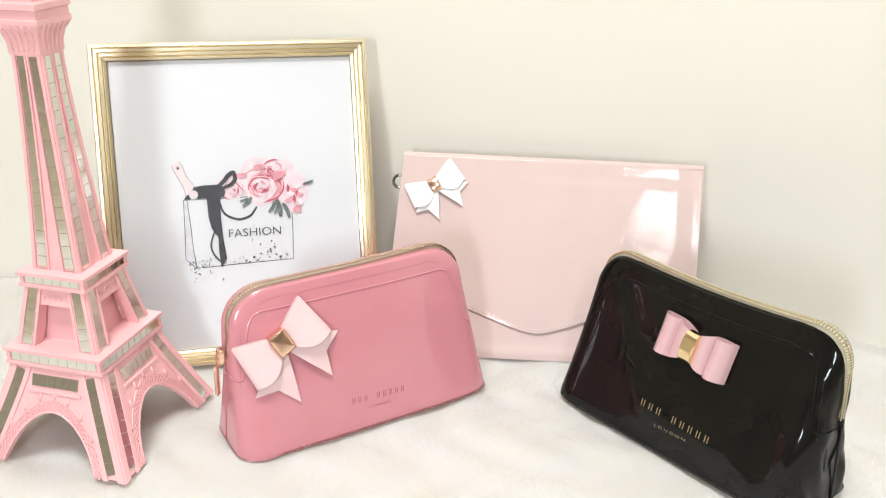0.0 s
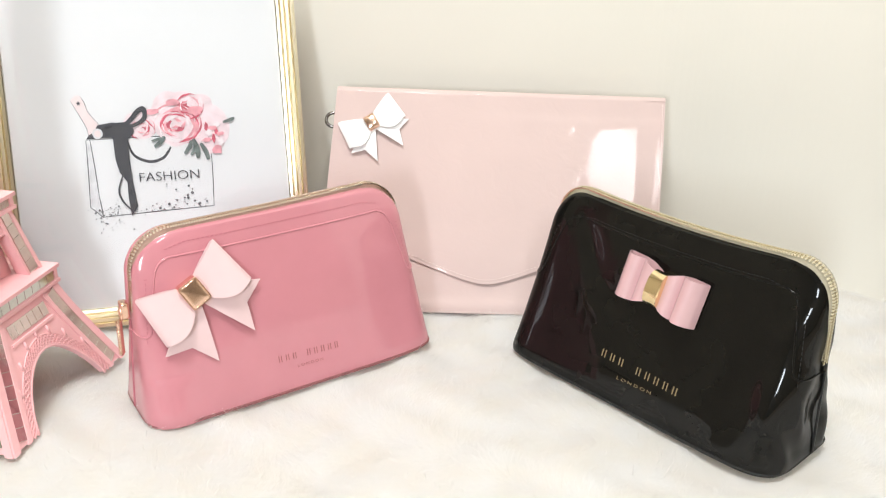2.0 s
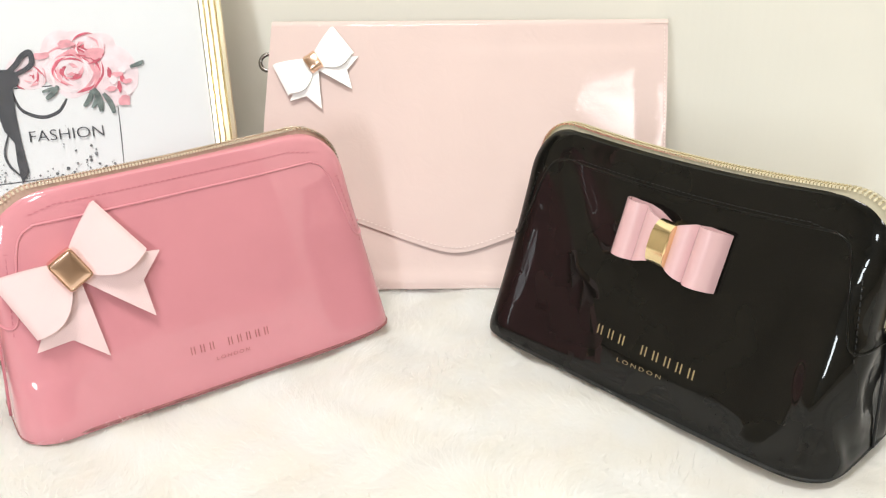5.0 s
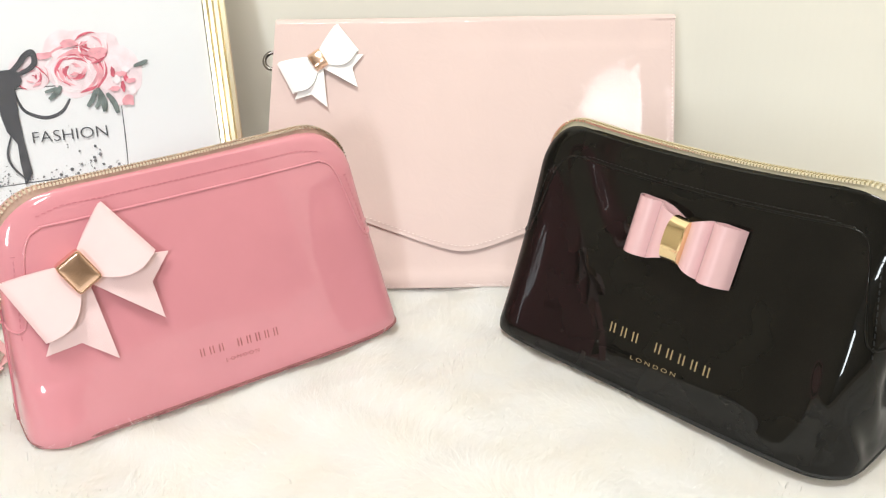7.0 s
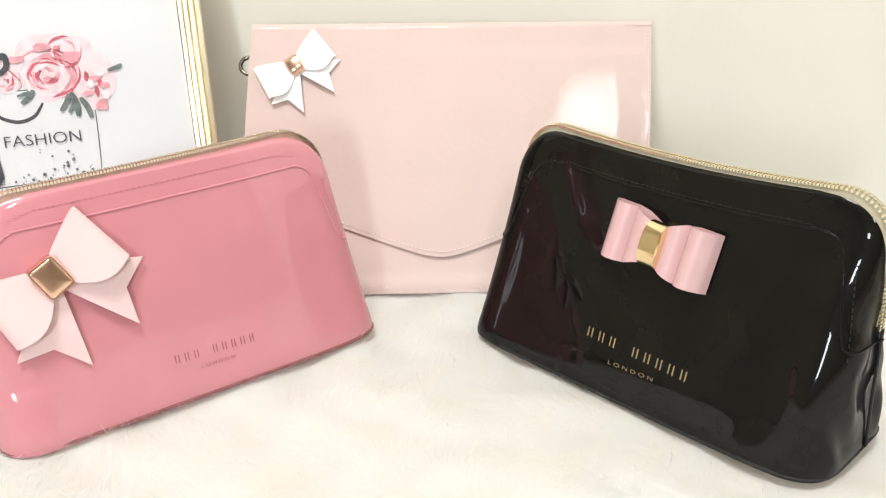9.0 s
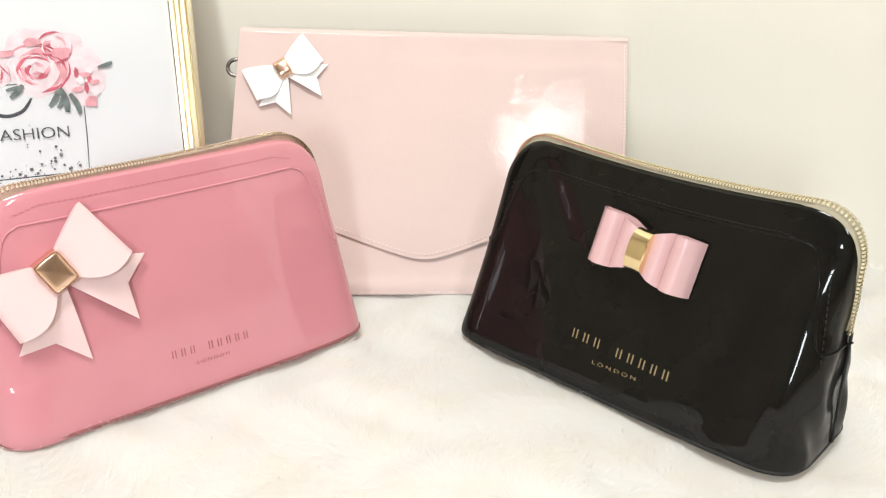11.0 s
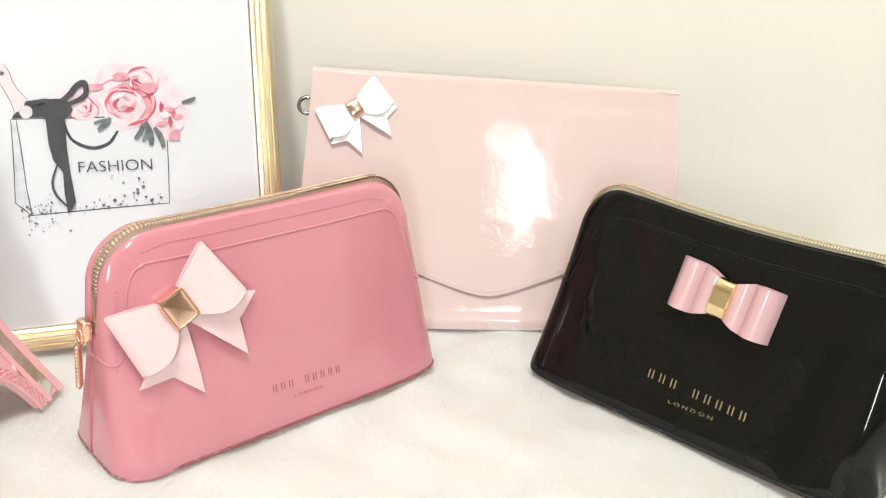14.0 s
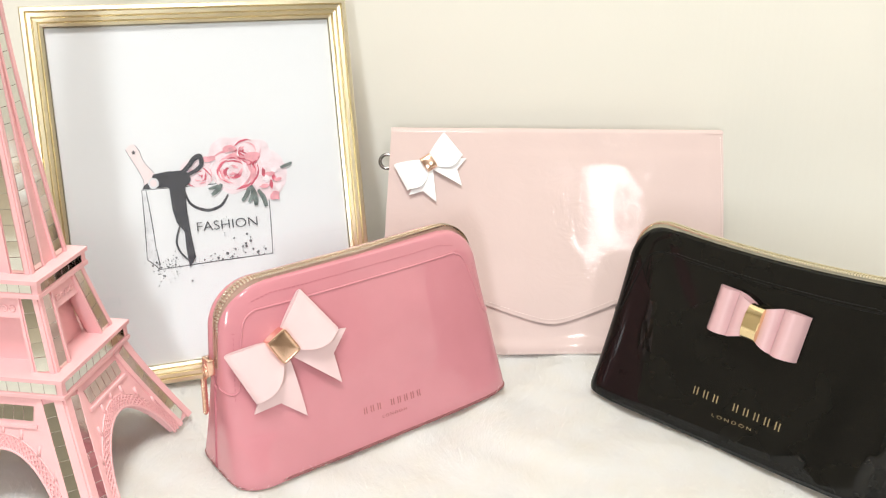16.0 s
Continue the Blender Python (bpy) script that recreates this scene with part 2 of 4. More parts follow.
tagged(new("floor", block("floor", -2.5, 2.5, -3.1, 1.3, -0.08, -0.03, FLOORING)), "beige support under the fur", "floor", kind="structure")


# ---- cosmetic bags ----
class BagShape:
    """A pouch that stands on a rectangular base and narrows to its zip; width along x, front at -y."""

    def __init__(self, base_half, top_half, half_depth, top_depth, height, corner, seed, belly=0.0008, tuck=0.0014, left=(0.0, 0.0, 1.25), right=(0.0, 0.0, 1.25)):
        self.back, self.round_end, self.dent, self.creases, self.tuck, self.left, self.right = 0.6, 0.0, 0.0, [], tuck, left, right
        self.sag, self.back_top, self.crumple, self.slew, self.square = (0.0, 0.0, 0.0), 0.6, 0.0, 0.0, 0.0
        self.a0, self.a1, self.b0, self.b1, self.h, self.r, self.seed, self.belly = base_half, top_half, half_depth, top_depth, height, corner, seed, belly

    def reach(self, z, side):
        """How far an end lies from the middle: side holds what it adds at base and top, and its flare."""
        f = min(max(z / self.h, 0), 1)
        low, high = self.a0 + side[0], self.a1 + side[1]
        return low + (high - low) * (1 - (1 - f) ** side[2])

    def centre(self, z):
        return (self.reach(z, self.right) - self.reach(z, self.left)) / 2

    def half_width(self, z):
        a = (self.reach(z, self.right) + self.reach(z, self.left)) / 2
        if z > self.h - self.r:
            k = min((z - self.h + self.r) / self.r, 1)
            a -= self.r * (1 - math.sqrt(max(1 - k * k, 0)))
        return a

    def half_depth(self, z):
        f = min(max(z / self.h, 0), 1)
        b = self.b0 + (self.b1 - self.b0) * f + self.belly * math.sin(math.pi * f)
        if z < 0.010:
            b -= self.tuck * (1 - math.sqrt(max(1 - (1 - max(z, 0) / 0.010) ** 2, 0)))
        return b

    def lift(self, x, z):
        """How far the top edge sags or rises along the zip."""
        u = min(max(x / 0.09, -1), 1.2)
        return (self.sag[0] + self.sag[1] * u + self.sag[2] * u * u) * min(max(z / self.h, 0), 1) ** 2

    def power(self, z, x=0.0):
        """How square the plan is; the end at +x may be rounder towards the base."""
        f = min(max(z / self.h, 0), 1)
        p = 6.5 - 3.6 * f
        if x > 0:
            p -= self.round_end * (1 - f) ** 0.7
        elif x < 0:
            p += self.square
        return p

    def front(self, x, z, out=0.0):
        a, b, p = self.half_width(z), self.half_depth(z), self.power(z, x - self.centre(z))
        k = min(abs(x - self.centre(z)) / a, 0.9999)
        y = -b * (1 - k ** p) ** (1 / p)
        return Vector((x, y + self.waver(x, y, z) - out, z + self.lift(x, z)))

    def waver(self, x, y, z):
        """Soft dents in the face."""
        w = self.dent * min(z / 0.02, 1) * (1 - min(z / self.h, 1) ** 4)
        y_off = w * noise.noise(Vector((x * 16, y * 16, z * 18 + self.seed))) * (1 if y > 0 else -1)
        for at, sway, wide, deep, z0, z1, slant in self.creases:
            if y < 0 and z0 < z < z1:
                run = math.sin(math.pi * (z - z0) / (z1 - z0)) ** 0.6
                run *= 1 + 0.3 * math.sin(z * 95 + at * 40)
                y_off += deep * run * math.exp(-((x - at - sway * math.sin(z * 55) - slant * (z - (z0 + z1) / 2)) / wide) ** 2)
        return y_off

    def facing(self, x, z):
        """A frame on the front: x along the bag, y up the face, z out of it."""
        e = 0.004
        o = self.front(x, z)
        ex = (self.front(x + e, z) - self.front(x - e, z)).normalized()
        ey = (self.front(x, z + e) - self.front(x, z - e)).normalized()
        ez = ex.cross(ey).normalized()
        ey = ez.cross(ex)
        return Matrix.Translation(o) @ Matrix((ex, ey, ez)).transposed().to_4x4()

    def rim(self, z_left, z_right, step=0.0009):
        """Points over the top in the middle plane, with the outward way."""
        pts = []
        side = np.linspace(0, self.h - self.r, 60)
        arc = [self.h - self.r + self.r * math.sin(t) for t in np.linspace(0.02, math.pi / 2, 30)]
        zs = list(side) + arc
        left = [(self.centre(z) - self.half_width(z), z) for z in zs if z >= z_left]
        right = [(self.centre(z) + self.half_width(z), z) for z in reversed(zs) if z >= z_right]
        line = left + right
        out = []
        dense = []
        for (x0, z0), (x1, z1) in zip(line, line[1:]):
            n = max(int(math.hypot(x1 - x0, z1 - z0) / 0.0003), 1)
            dense += [(x0 + (x1 - x0) * i / n, z0 + (z1 - z0) * i / n) for i in range(n)]
        dense = [(x, z + self.lift(x, z)) for x, z in dense]
        last = None
        for i, (x, z) in enumerate(dense[1:-1], 1):
            if last is None or math.hypot(x - last[0], z - last[1]) >= step:
                j, k = max(i - 6, 0), min(i + 6, len(dense) - 1)
                t = Vector((dense[k][0] - dense[j][0], 0, dense[k][1] - dense[j][1])).normalized()
                out.append((Vector((x, self.slew * max(x / 0.09, 0), z)), Vector((-t.z, 0, t.x)), t))
                last = (x, z)
        return out

    def body(self, name, mat):
        zs = [0.0, 0.0004, 0.0012, 0.0026, 0.0045, 0.007] + list(np.linspace(0.010, self.h - self.r, 56)) + \
            [self.h - self.r + self.r * math.sin(t) for t in np.linspace(0.12, math.pi / 2, 14)]
        n = 220
        rings = []
        for z in zs:
            a, b, p = self.half_width(z), self.half_depth(z), self.power(z)
            if z < 0.007:
                k = 0.0018 * (1 - math.sqrt(max(1 - (1 - z / 0.007) ** 2, 0)))
                a -= k
            rings.append((a, b, p, z))
        for k, dz in ((0.82, 0.0006), (0.4, 0.0006), (0.05, 0.0006)):
            a, b, p, z = rings[-1] if k == 0.82 else top
            if k == 0.82:
                top = (a, b, p, z)
            rings.append((top[0] - 0.001, top[1] * k, 2.9, top[3] + dz))
        verts, faces = [], []
        for a, b, p, z in rings:
            for i in range(n):
                t = 2 * math.pi * (i + 0.5) / n
                c, s = math.cos(t), math.sin(t)
                q = self.power(z, c) if s < 0 and p != 2.9 else p
                x = a * math.copysign(abs(c) ** (2 / q), c)
                y = b * math.copysign(abs(s) ** (2 / q), s)
                if self.crumple and c > 0:
                    end = max((abs(c) ** (2 / q) - 0.86) / 0.14, 0) * min(z / 0.012, 1) * (1 - min(z / self.h, 1) ** 3)
                    x += self.crumple * end * (noise.noise(Vector((y * 62, z * 34 + y * 20, self.seed + c))) - 0.25)
                x += self.centre(z)
                y += self.waver(x, y, z)
                if y > 0:
                    y *= self.back + (self.back_top - self.back) * min(z / 0.08, 1)
                verts.append((x, y, z + self.lift(x, z)))
        for r in range(len(rings) - 1):
            for i in range(n):
                j = (i + 1) % n
                faces.append((r * n + i, r * n + j, (r + 1) * n + j, (r + 1) * n + i))
        faces.append(tuple(range(n - 1, -1, -1)))
        faces.append(tuple(range((len(rings) - 1) * n, len(rings) * n)))
        return mesh_of(name, verts, faces, mat, True)


def box_points(o, ex, ey, ez, sx, sy, sz):
    return [o + ex * (sx * i) + ey * (sy * j) + ez * (sz * k) for k in (-0.5, 0.5) for j in (-0.5, 0.5) for i in (-0.5, 0.5)]


BOX_FACES = [(0, 2, 3, 1), (4, 5, 7, 6), (0, 1, 5, 4), (2, 6, 7, 3), (0, 4, 6, 2), (1, 3, 7, 5)]


def zip_of(bag, shape, z_left, z_right, metal, tape_mat, pull_mat, pull_side):
    rim = shape.rim(z_left, z_right)
    rows = []
    for w, h in ((-0.0046, -0.0032), (-0.0044, -0.0010), (-0.0032, 0.0003), (0.0012, 0.0005), (0.0044, -0.0002), (0.0054, -0.0018)):
        rows.append([p + n * (h + 0.0034 * max(n.z, 0) - 0.0014) + Vector((0, w, 0)) for p, n, t in rim[::3]])
    part("zip_tape", sheet("zip_tape", rows, 0.0006, tape_mat), bag, "woven zip tape")
    verts, faces = [], []
    for p, n, t in rim[::2]:
        for s in (-1, 1):
            o = p + n * (0.0034 * max(n.z, 0) - 0.0001) + Vector((0, s * 0.0017 - 0.0026, 0))
            k = len(verts)
            verts += box_points(o, t, Vector((0, 1, 0)), n, 0.00125, 0.0021, 0.0012) + [o + n * 0.0009]
            faces += [tuple(k + a for a in f) for f in BOX_FACES[:1] + BOX_FACES[2:]] + [(k + 4, k + 5, k + 8), (k + 5, k + 7, k + 8), (k + 7, k + 6, k + 8), (k + 6, k + 4, k + 8)]
    part("zip_teeth", mesh_of("zip_teeth", verts, faces, metal), bag, "row of small metal zip teeth", kind="stuff")
    p, n, t = rim[0] if pull_side < 0 else rim[-1]
    bm = bmesh.new()
    bmesh.ops.create_cube(bm, size=1, matrix=Matrix.LocRotScale((0, 0, 0), None, (0.0052, 0.0100, 0.0115)))
    data = bevelled("zip_slider", bm, pull_mat, 0.0014, 3, True)
    slider = part("zip_slider", data, bag, "polished metal zip slider")
    slider.location = p + n * 0.0042
    ring = [(0, 0.0034 * math.sin(a), 0.0042 * math.cos(a)) for a in np.linspace(0, 2 * math.pi, 20, endpoint=False)]
    hoop = part("pull_ring", tube("pull_ring", ring, 0.0008, pull_mat, 8, True), slider)
    hoop.location = n * 0.0028 + Vector((0, 0, -0.0035))
    verts, faces, sides = [], [], 10
    rows = np.linspace(0, 1, 53)
    for f in rows:
        r = 0.0020 * (1 + 0.16 * math.cos(f * 2 * math.pi * 13)) * (1 if 0.02 < f < 0.98 else 0.45)
        verts += [(1.15 * r * math.cos(2 * math.pi * k / sides), 0.7 * r * math.sin(2 * math.pi * k / sides), -0.027 * f) for k in range(sides)]
    for i in range(len(rows) - 1):
        faces += [(i * sides + k, i * sides + (k + 1) % sides, (i + 1) * sides + (k + 1) % sides, (i + 1) * sides + k) for k in range(sides)]
    faces += [tuple(range(sides)), tuple(range(len(verts) - sides, len(verts)))]
    tab = part("pull_tab", mesh_of("pull_tab", verts, faces, pull_mat, True), slider, "ribbed metal pull tab")
    tab.matrix_local = Matrix.Translation(n * 0.0046 + Vector((0, -0.001, -0.0065))) @ Euler((0, math.radians(-3 * pull_side), math.radians(25))).to_matrix().to_4x4()


def ribbon_loop(name, side, inner, top, low, puff, thick, mat, groove=0.0, bow_out=0.0055):
    """One loop of a bow: out from the knot over a rounded end and back under, x outwards, y up, z off the bag."""
    rows = []
    n, m = 26, 13
    for i in range(n + 1):
        t = i / n
        if t < 0.46:
            f, back = t / 0.46, 0.0
        elif t < 0.54:
            f, back = 1.0, (t - 0.46) / 0.08
        else:
            f, back = (1 - t) / 0.46, 1.0
        row = []
        for j in range(m):
            v = j / (m - 1)
            spread = f ** 0.8
            y = (inner[1] * (2 * v - 1)) * (1 - spread) + (low[1] + (top[1] - low[1]) * v) * spread
            y -= bow_out * math.sin(math.pi * f) * (1 - v)
            x = inner[0] * (1 - f) + (low[0] + (top[0] - low[0]) * v) * f
            h = puff * math.sin(math.pi * min(f * 0.62 + 0.12, 1)) * (1 - back) + 0.0012
            h *= 1.12 - 0.5 * v
            if groove:
                h -= groove * math.exp(-((v - 0.5) / 0.16) ** 2) * f * (1 - back)
            x += 0.0018 * math.sin(math.pi * back) if 0 < back < 1 else 0
            row.append((side * x, y, h))
        rows.append(row)
    return sheet(name, rows, thick, mat)


def knot_band(name, width, length, height, mat):
    """A metal band wrapped over the knot, closed round."""
    prof = []
    for a in np.linspace(0, 2 * math.pi, 56, endpoint=False):
        c, s = math.cos(a), math.sin(a)
        prof.append((length / 2 * math.copysign(abs(c) ** 0.8, c), height / 2 + height / 2 * math.copysign(abs(s) ** 0.8, s)))
    verts, faces = [], []
    rings = [(-width / 2, 0.90), (-width / 2 + 0.0006, 1.0), (0, 0.97), (width / 2 - 0.0006, 1.0), (width / 2, 0.90)]
    n = len(prof)
    for x, k in rings:
        verts += [(x, y * k, height / 2 + (z - height / 2) * k) for y, z in prof]
    for r in range(len(rings) - 1):
        faces += [(r * n + i, r * n + (i + 1) % n, (r + 1) * n + (i + 1) % n, (r + 1) * n + i) for i in range(n)]
    faces += [tuple(range(n)), tuple(range((len(rings) - 1) * n, len(rings) * n))]
    data = mesh_of(name, verts, faces, mat, True)
    data.set_sharp_from_angle(angle=math.radians(35))
    return data


def stud_band(name, width, length, height, mat):
    """A band whose face is a shallow cushioned plate inside a narrow frame."""
    a, b, h = width / 2, length / 2, height
    rings = [(1.0, 0.0), (1.0, h * 0.74), (0.96, h * 0.80), (0.90, h * 0.80), (0.87, h * 0.77), (0.84, h * 0.780), (0.6, h * 0.800), (0.3, h * 0.815), (0.05, h * 0.820)]
    n = 40
    verts, faces = [], []
    for k, z in rings:
        for i in range(n):
            t = 2 * math.pi * (i + 0.5) / n
            c, q = math.cos(t), math.sin(t)
            verts.append((k * a * math.copysign(abs(c) ** 0.22, c), k * b * math.copysign(abs(q) ** 0.22, q), z))
    for r in range(len(rings) - 1):
        faces += [(r * n + i, r * n + (i + 1) % n, (r + 1) * n + (i + 1) % n, (r + 1) * n + i) for i in range(n)]
    faces += [tuple(range(n - 1, -1, -1)), tuple(range((len(rings) - 1) * n, len(rings) * n))]
    data = mesh_of(name, verts, faces, mat, True)
    data.set_sharp_from_angle(angle=math.radians(28))
    return data


def rolled_loop(name, side, reach, w0, w1, mat):
    """A broad ribbon loop in two rolls side by side, the outer one turned under."""
    path = []
    for t in np.linspace(0, 1, 30):
        if t < 0.5:
            h = 0.0062 + 0.0078 * math.sin(math.pi * t / 0.5) ** 0.8 * (0.55 + 0.9 * t)
        else:
            h = 0.0010 + 0.0052 * (1 - t) / 0.5 + 0.0088 * math.sin(math.pi * (t - 0.5) / 0.5) ** 0.6
        path.append((0.001 + reach * t, h))
    for t in np.linspace(0.05, 1, 6):
        path.append(((reach + 0.001) * (1 - t) + 0.001 * t, 0.0006))
    rows = []
    for x, h in path:
        w = w0 + (w1 - w0) * min(x / (reach * 0.5), 1) ** 0.8
        rows.append([(side * x, w / 2 * v, h) for v in np.linspace(-1, 1, 7)])
    return sheet(name, rows, 0.0010, mat)


def tail_sheet(name, side, mat, s, tip_out, tip_in):
    """A swallow-tailed ribbon end under the loops."""
    rows = []
    for i in range(11):
        f = i / 10
        row = []
        for j in range(9):
            v = j / 8
            outer = Vector(tip_out) * f + Vector((0.009, 0.000)) * (1 - f)
            inner = Vector(tip_in) * f + Vector((0.000, -0.009)) * (1 - f)
            p = outer * (1 - v) + inner * v
            notch = (1 - abs(2 * v - 1)) * 0.0085 * max(f - 0.55, 0) / 0.45
            p -= Vector((0.58, -0.80)).normalized() * notch
            row.append((side * p.x * s, p.y * s, (0.0014 + 0.0015 * math.sin(math.pi * f)) * s + 0.0006 * (v - 0.5)))
        rows.append(row)
    return sheet(name, rows, 0.0011, mat)


def tailed_bow(parent, m, s, mat, metal, metal_label, stud=True, tip_out=(0.043, -0.025), tip_in=(0.017, -0.0545), top=(0.033, 0.0205), low=(0.038, -0.021), puff=0.0085):
    bow = part("bow", None, parent, "ribbon bow with swallow tails")
    bow.matrix_local = m
    for side in (-1, 1):
        part("bow_tail", tail_sheet("bow_tail", side, mat, s, tip_out, tip_in), bow)
        part("bow_loop", ribbon_loop("bow_loop", side, (0.004 * s, 0.0065 * s), (top[0] * s, top[1] * s), (low[0] * s, low[1] * s), puff * s, 0.0010, mat), bow)
    if stud:
        part("bow_band", stud_band("bow_band", 0.0165 * s, 0.0205 * s, 0.0120 * s, metal), bow, metal_label)
    else:
        part("bow_band", knot_band("bow_band", 0.0130 * s, 0.0185 * s, 0.0095 * s, metal), bow, metal_label)
    return bow


def flat_bow(parent, m, mat, metal):
    bow = part("bow", None, parent, "glossy pink double-looped ribbon bow")
    bow.matrix_local = m
    for side in (-1, 1):
        part("bow_loop", rolled_loop("bow_loop", side, 0.0322 if side < 0 else 0.0302, 0.0165, 0.0315, mat), bow)
    part("bow_band", knot_band("bow_band", 0.0115, 0.0245, 0.0165, metal), bow, "polished gold band")
    return bow


def lettering(bag, shape, x0, x1, z, size, mat, gap, slope):
    """A stamped line, as plain bars in pairs with a space between its two words."""
    verts, faces = [], []
    step = (x1 - x0) / 9
    for i in range(9):
        if i == 3:
            continue
        for off in (-0.17, 0.17):
            xc = x0 + step * (i + 0.5 + off)
            w = step * 0.10
            zz = z + slope * xc
            k = len(verts)
            box = ((xc - w / 2, zz - size / 2), (xc + w / 2, zz - size / 2), (xc + w / 2, zz + size / 2), (xc - w / 2, zz + size / 2))
            verts += [shape.front(x, q, gap) for x, q in box] + [shape.front(x, q, -0.0004) for x, q in box]
            faces += [tuple(k + c for c in f) for f in ((0, 1, 2, 3), (7, 6, 5, 4), (0, 4, 5, 1), (1, 5, 6, 2), (2, 6, 7, 3), (3, 7, 4, 0))]
    part("stamped_line", mesh_of("stamped_line", verts, faces, mat), bag, "stamped line of small bars", kind="stuff")


def city_word(bag, shape, x, z, wide, mat, tilt):
    """The small spaced capitals under the stamped line."""
    curve = bpy.data.curves.new("stamped_word", "FONT")
    curve.body, curve.size, curve.space_character, curve.extrude = "LONDON", 0.0031, 1.5, 0.00006
    curve.offset = -0.00003
    curve.align_x, curve.align_y = "CENTER", "CENTER"
    curve.materials.append(mat)
    ob = part("stamped_word", curve, bag, "small stamped capitals")
    bpy.context.view_layer.update()
    ob.matrix_local = shape.facing(x, z) @ Matrix.Translation((0, 0, 0.0008)) @ Matrix.Rotation(math.radians(tilt), 4, "Z") @ Matrix.Diagonal((wide / ob.dimensions.x, 1, 1, 1))


def smooth_line(points, n=12):
    """A rounded line through points."""
    pts = [Vector(p) for p in points]
    out = []
    for i in range(len(pts) - 1):
        p0, p1, p2, p3 = pts[max(i - 1, 0)], pts[i], pts[i + 1], pts[min(i + 2, len(pts) - 1)]
        for k in range(n):
            t = k / n
            out.append(0.5 * (2 * p1 + (p2 - p0) * t + (2 * p0 - 5 * p1 + 4 * p2 - p3) * t * t + (3 * p1 - p0 - 3 * p2 + p3) * t ** 3))
    return out + [pts[-1]]


def yoke_line(bag, shape, mat, thread, piping, radius=0.0007, stitch=0.1225):
    a = shape.half_width(0.07)
    half = [(-1.03, 0.0665), (-0.99, 0.0632), (-0.945, 0.0640), (-0.917, 0.0700), (-0.878, 0.0880), (-0.845, 0.1020), (-0.808, 0.1098), (-0.755, 0.1132), (-0.67, 0.1142)]
    whole = [(a * x, z) for x, z in half] + [(0, 0.1142)] + [(-a * x, z) for x, z in reversed(half)]
    line = [shape.front(p.x + shape.centre(p.y), p.y, 0.0001) for p in smooth_line([(x, z, 0) for x, z in whole], 10)]
    part("yoke_piping", tube("yoke_piping", line, radius, mat), bag, "raised seam round the yoke")
    verts, faces = [], []
    runs = [(x, stitch - 0.25 * max(abs(x) - 0.068, 0)) for x in np.arange(-0.080, 0.0801, 0.0032)]
    runs = [(x * a / 0.108, z) for x, z in runs]
    runs += [(s * a * (0.945 - 1.6 * (z - 0.07)), z) for s in (-1, 1) for z in np.arange(0.060, 0.102, 0.0032)]
    for x, z in runs:
        m = shape.facing(x + shape.centre(z), z)
        ex, ey, ez = (m.to_3x3().col[i] for i in range(3))
        k = len(verts)
        if z < 0.1015:
            ex, ey = ey, ex
        verts += box_points(m.translation, ex, ey, ez, 0.0020, 0.0005, 0.0006)
        faces += [tuple(k + c for c in f) for f in BOX_FACES]
    part("stitching", mesh_of("stitching", verts, faces, thread), bag, "dashed line of stitches", kind="stuff")
    ring = []
    for t in np.linspace(0, 2 * math.pi, 160, endpoint=False):
        c, q = math.cos(t), math.sin(t)
        p = shape.power(0.0)
        ring.append((shape.centre(0) + (shape.half_width(0) - 0.0010) * math.copysign(abs(c) ** (2 / p), c), (shape.half_depth(0.002) + 0.0002) * math.copysign(abs(q) ** (2 / p), q) * (shape.back if q > 0 else 1), 0.0020))
    part("base_piping", tube("base_piping", ring, 0.0009, piping, 6, True), bag, "piped seam round the base")
    for s in (-1, 1):
        line = [(shape.centre(z) + s * (shape.half_width(z) + 0.0001), 0, z) for z in np.linspace(0.003, 0.07, 12)]
        part("side_seam", tube("side_seam", line, 0.0009, thread, 6), bag)


pink_shape = BagShape(0.119, 0.0985, 0.0408, 0.0095, 0.1295, 0.027, 3.0, left=(-0.0055, 0.0040, 1.1), right=(-0.0032, 0.0005, 1.15))
pink_shape.dent, pink_shape.back, pink_shape.back_top = 0.0012, 0.85, 0.70
pink_shape.slew = 0.0050
pink_shape.creases = [(0.080, 0.004, 0.014, 0.0016, 0.01, 0.10, 0.0), (-0.096, 0.0, 0.013, -0.0030, -0.006, 0.034, 0.0)]
pink_bag = thing("cosmetic_bag", pose(-0.0757, 0.6722, 0, 0, 0, 30), "rose pink patent cosmetic bag with pale bow standing on fur", "cosmetic bag", "patent cosmetic bags")
part("body", pink_shape.body("body", PINK), pink_bag)
zip_of(pink_bag, pink_shape, 0.078, 0.07, PALE_GOLD, TAPE_ROSE, ROSE_GOLD, -1)
# the back panel swells a little behind the zip
swell = [p - n * 0.0030 + Vector((0, 0.0070, 0)) for p, n, t in pink_shape.rim(0.075, 0.085, 0.003)]
part("back_panel", tube("back_panel", swell, 0.0040, PINK, 12), pink_bag, "padded top edge of the back panel")
yoke_line(pink_bag, pink_shape, PINK, PINK_TRIM, PIPING_ROSE)
tailed_bow(pink_bag, pink_shape.facing(-0.0690, 0.0890) @ pose(0, 0, 0.0005, 0, 0, 28.5), 0.93, BOW_PINK, ROSE_GOLD, "polished rose gold band", True, (0.0440, -0.0250), (0.0170, -0.0535), (0.0325, 0.0212), (0.0365, -0.0190), 0.0078)
lettering(pink_bag, pink_shape, -0.0190, 0.0310, 0.0265, 0.0046, STAMP_ROSE, 0.0003, -0.035)
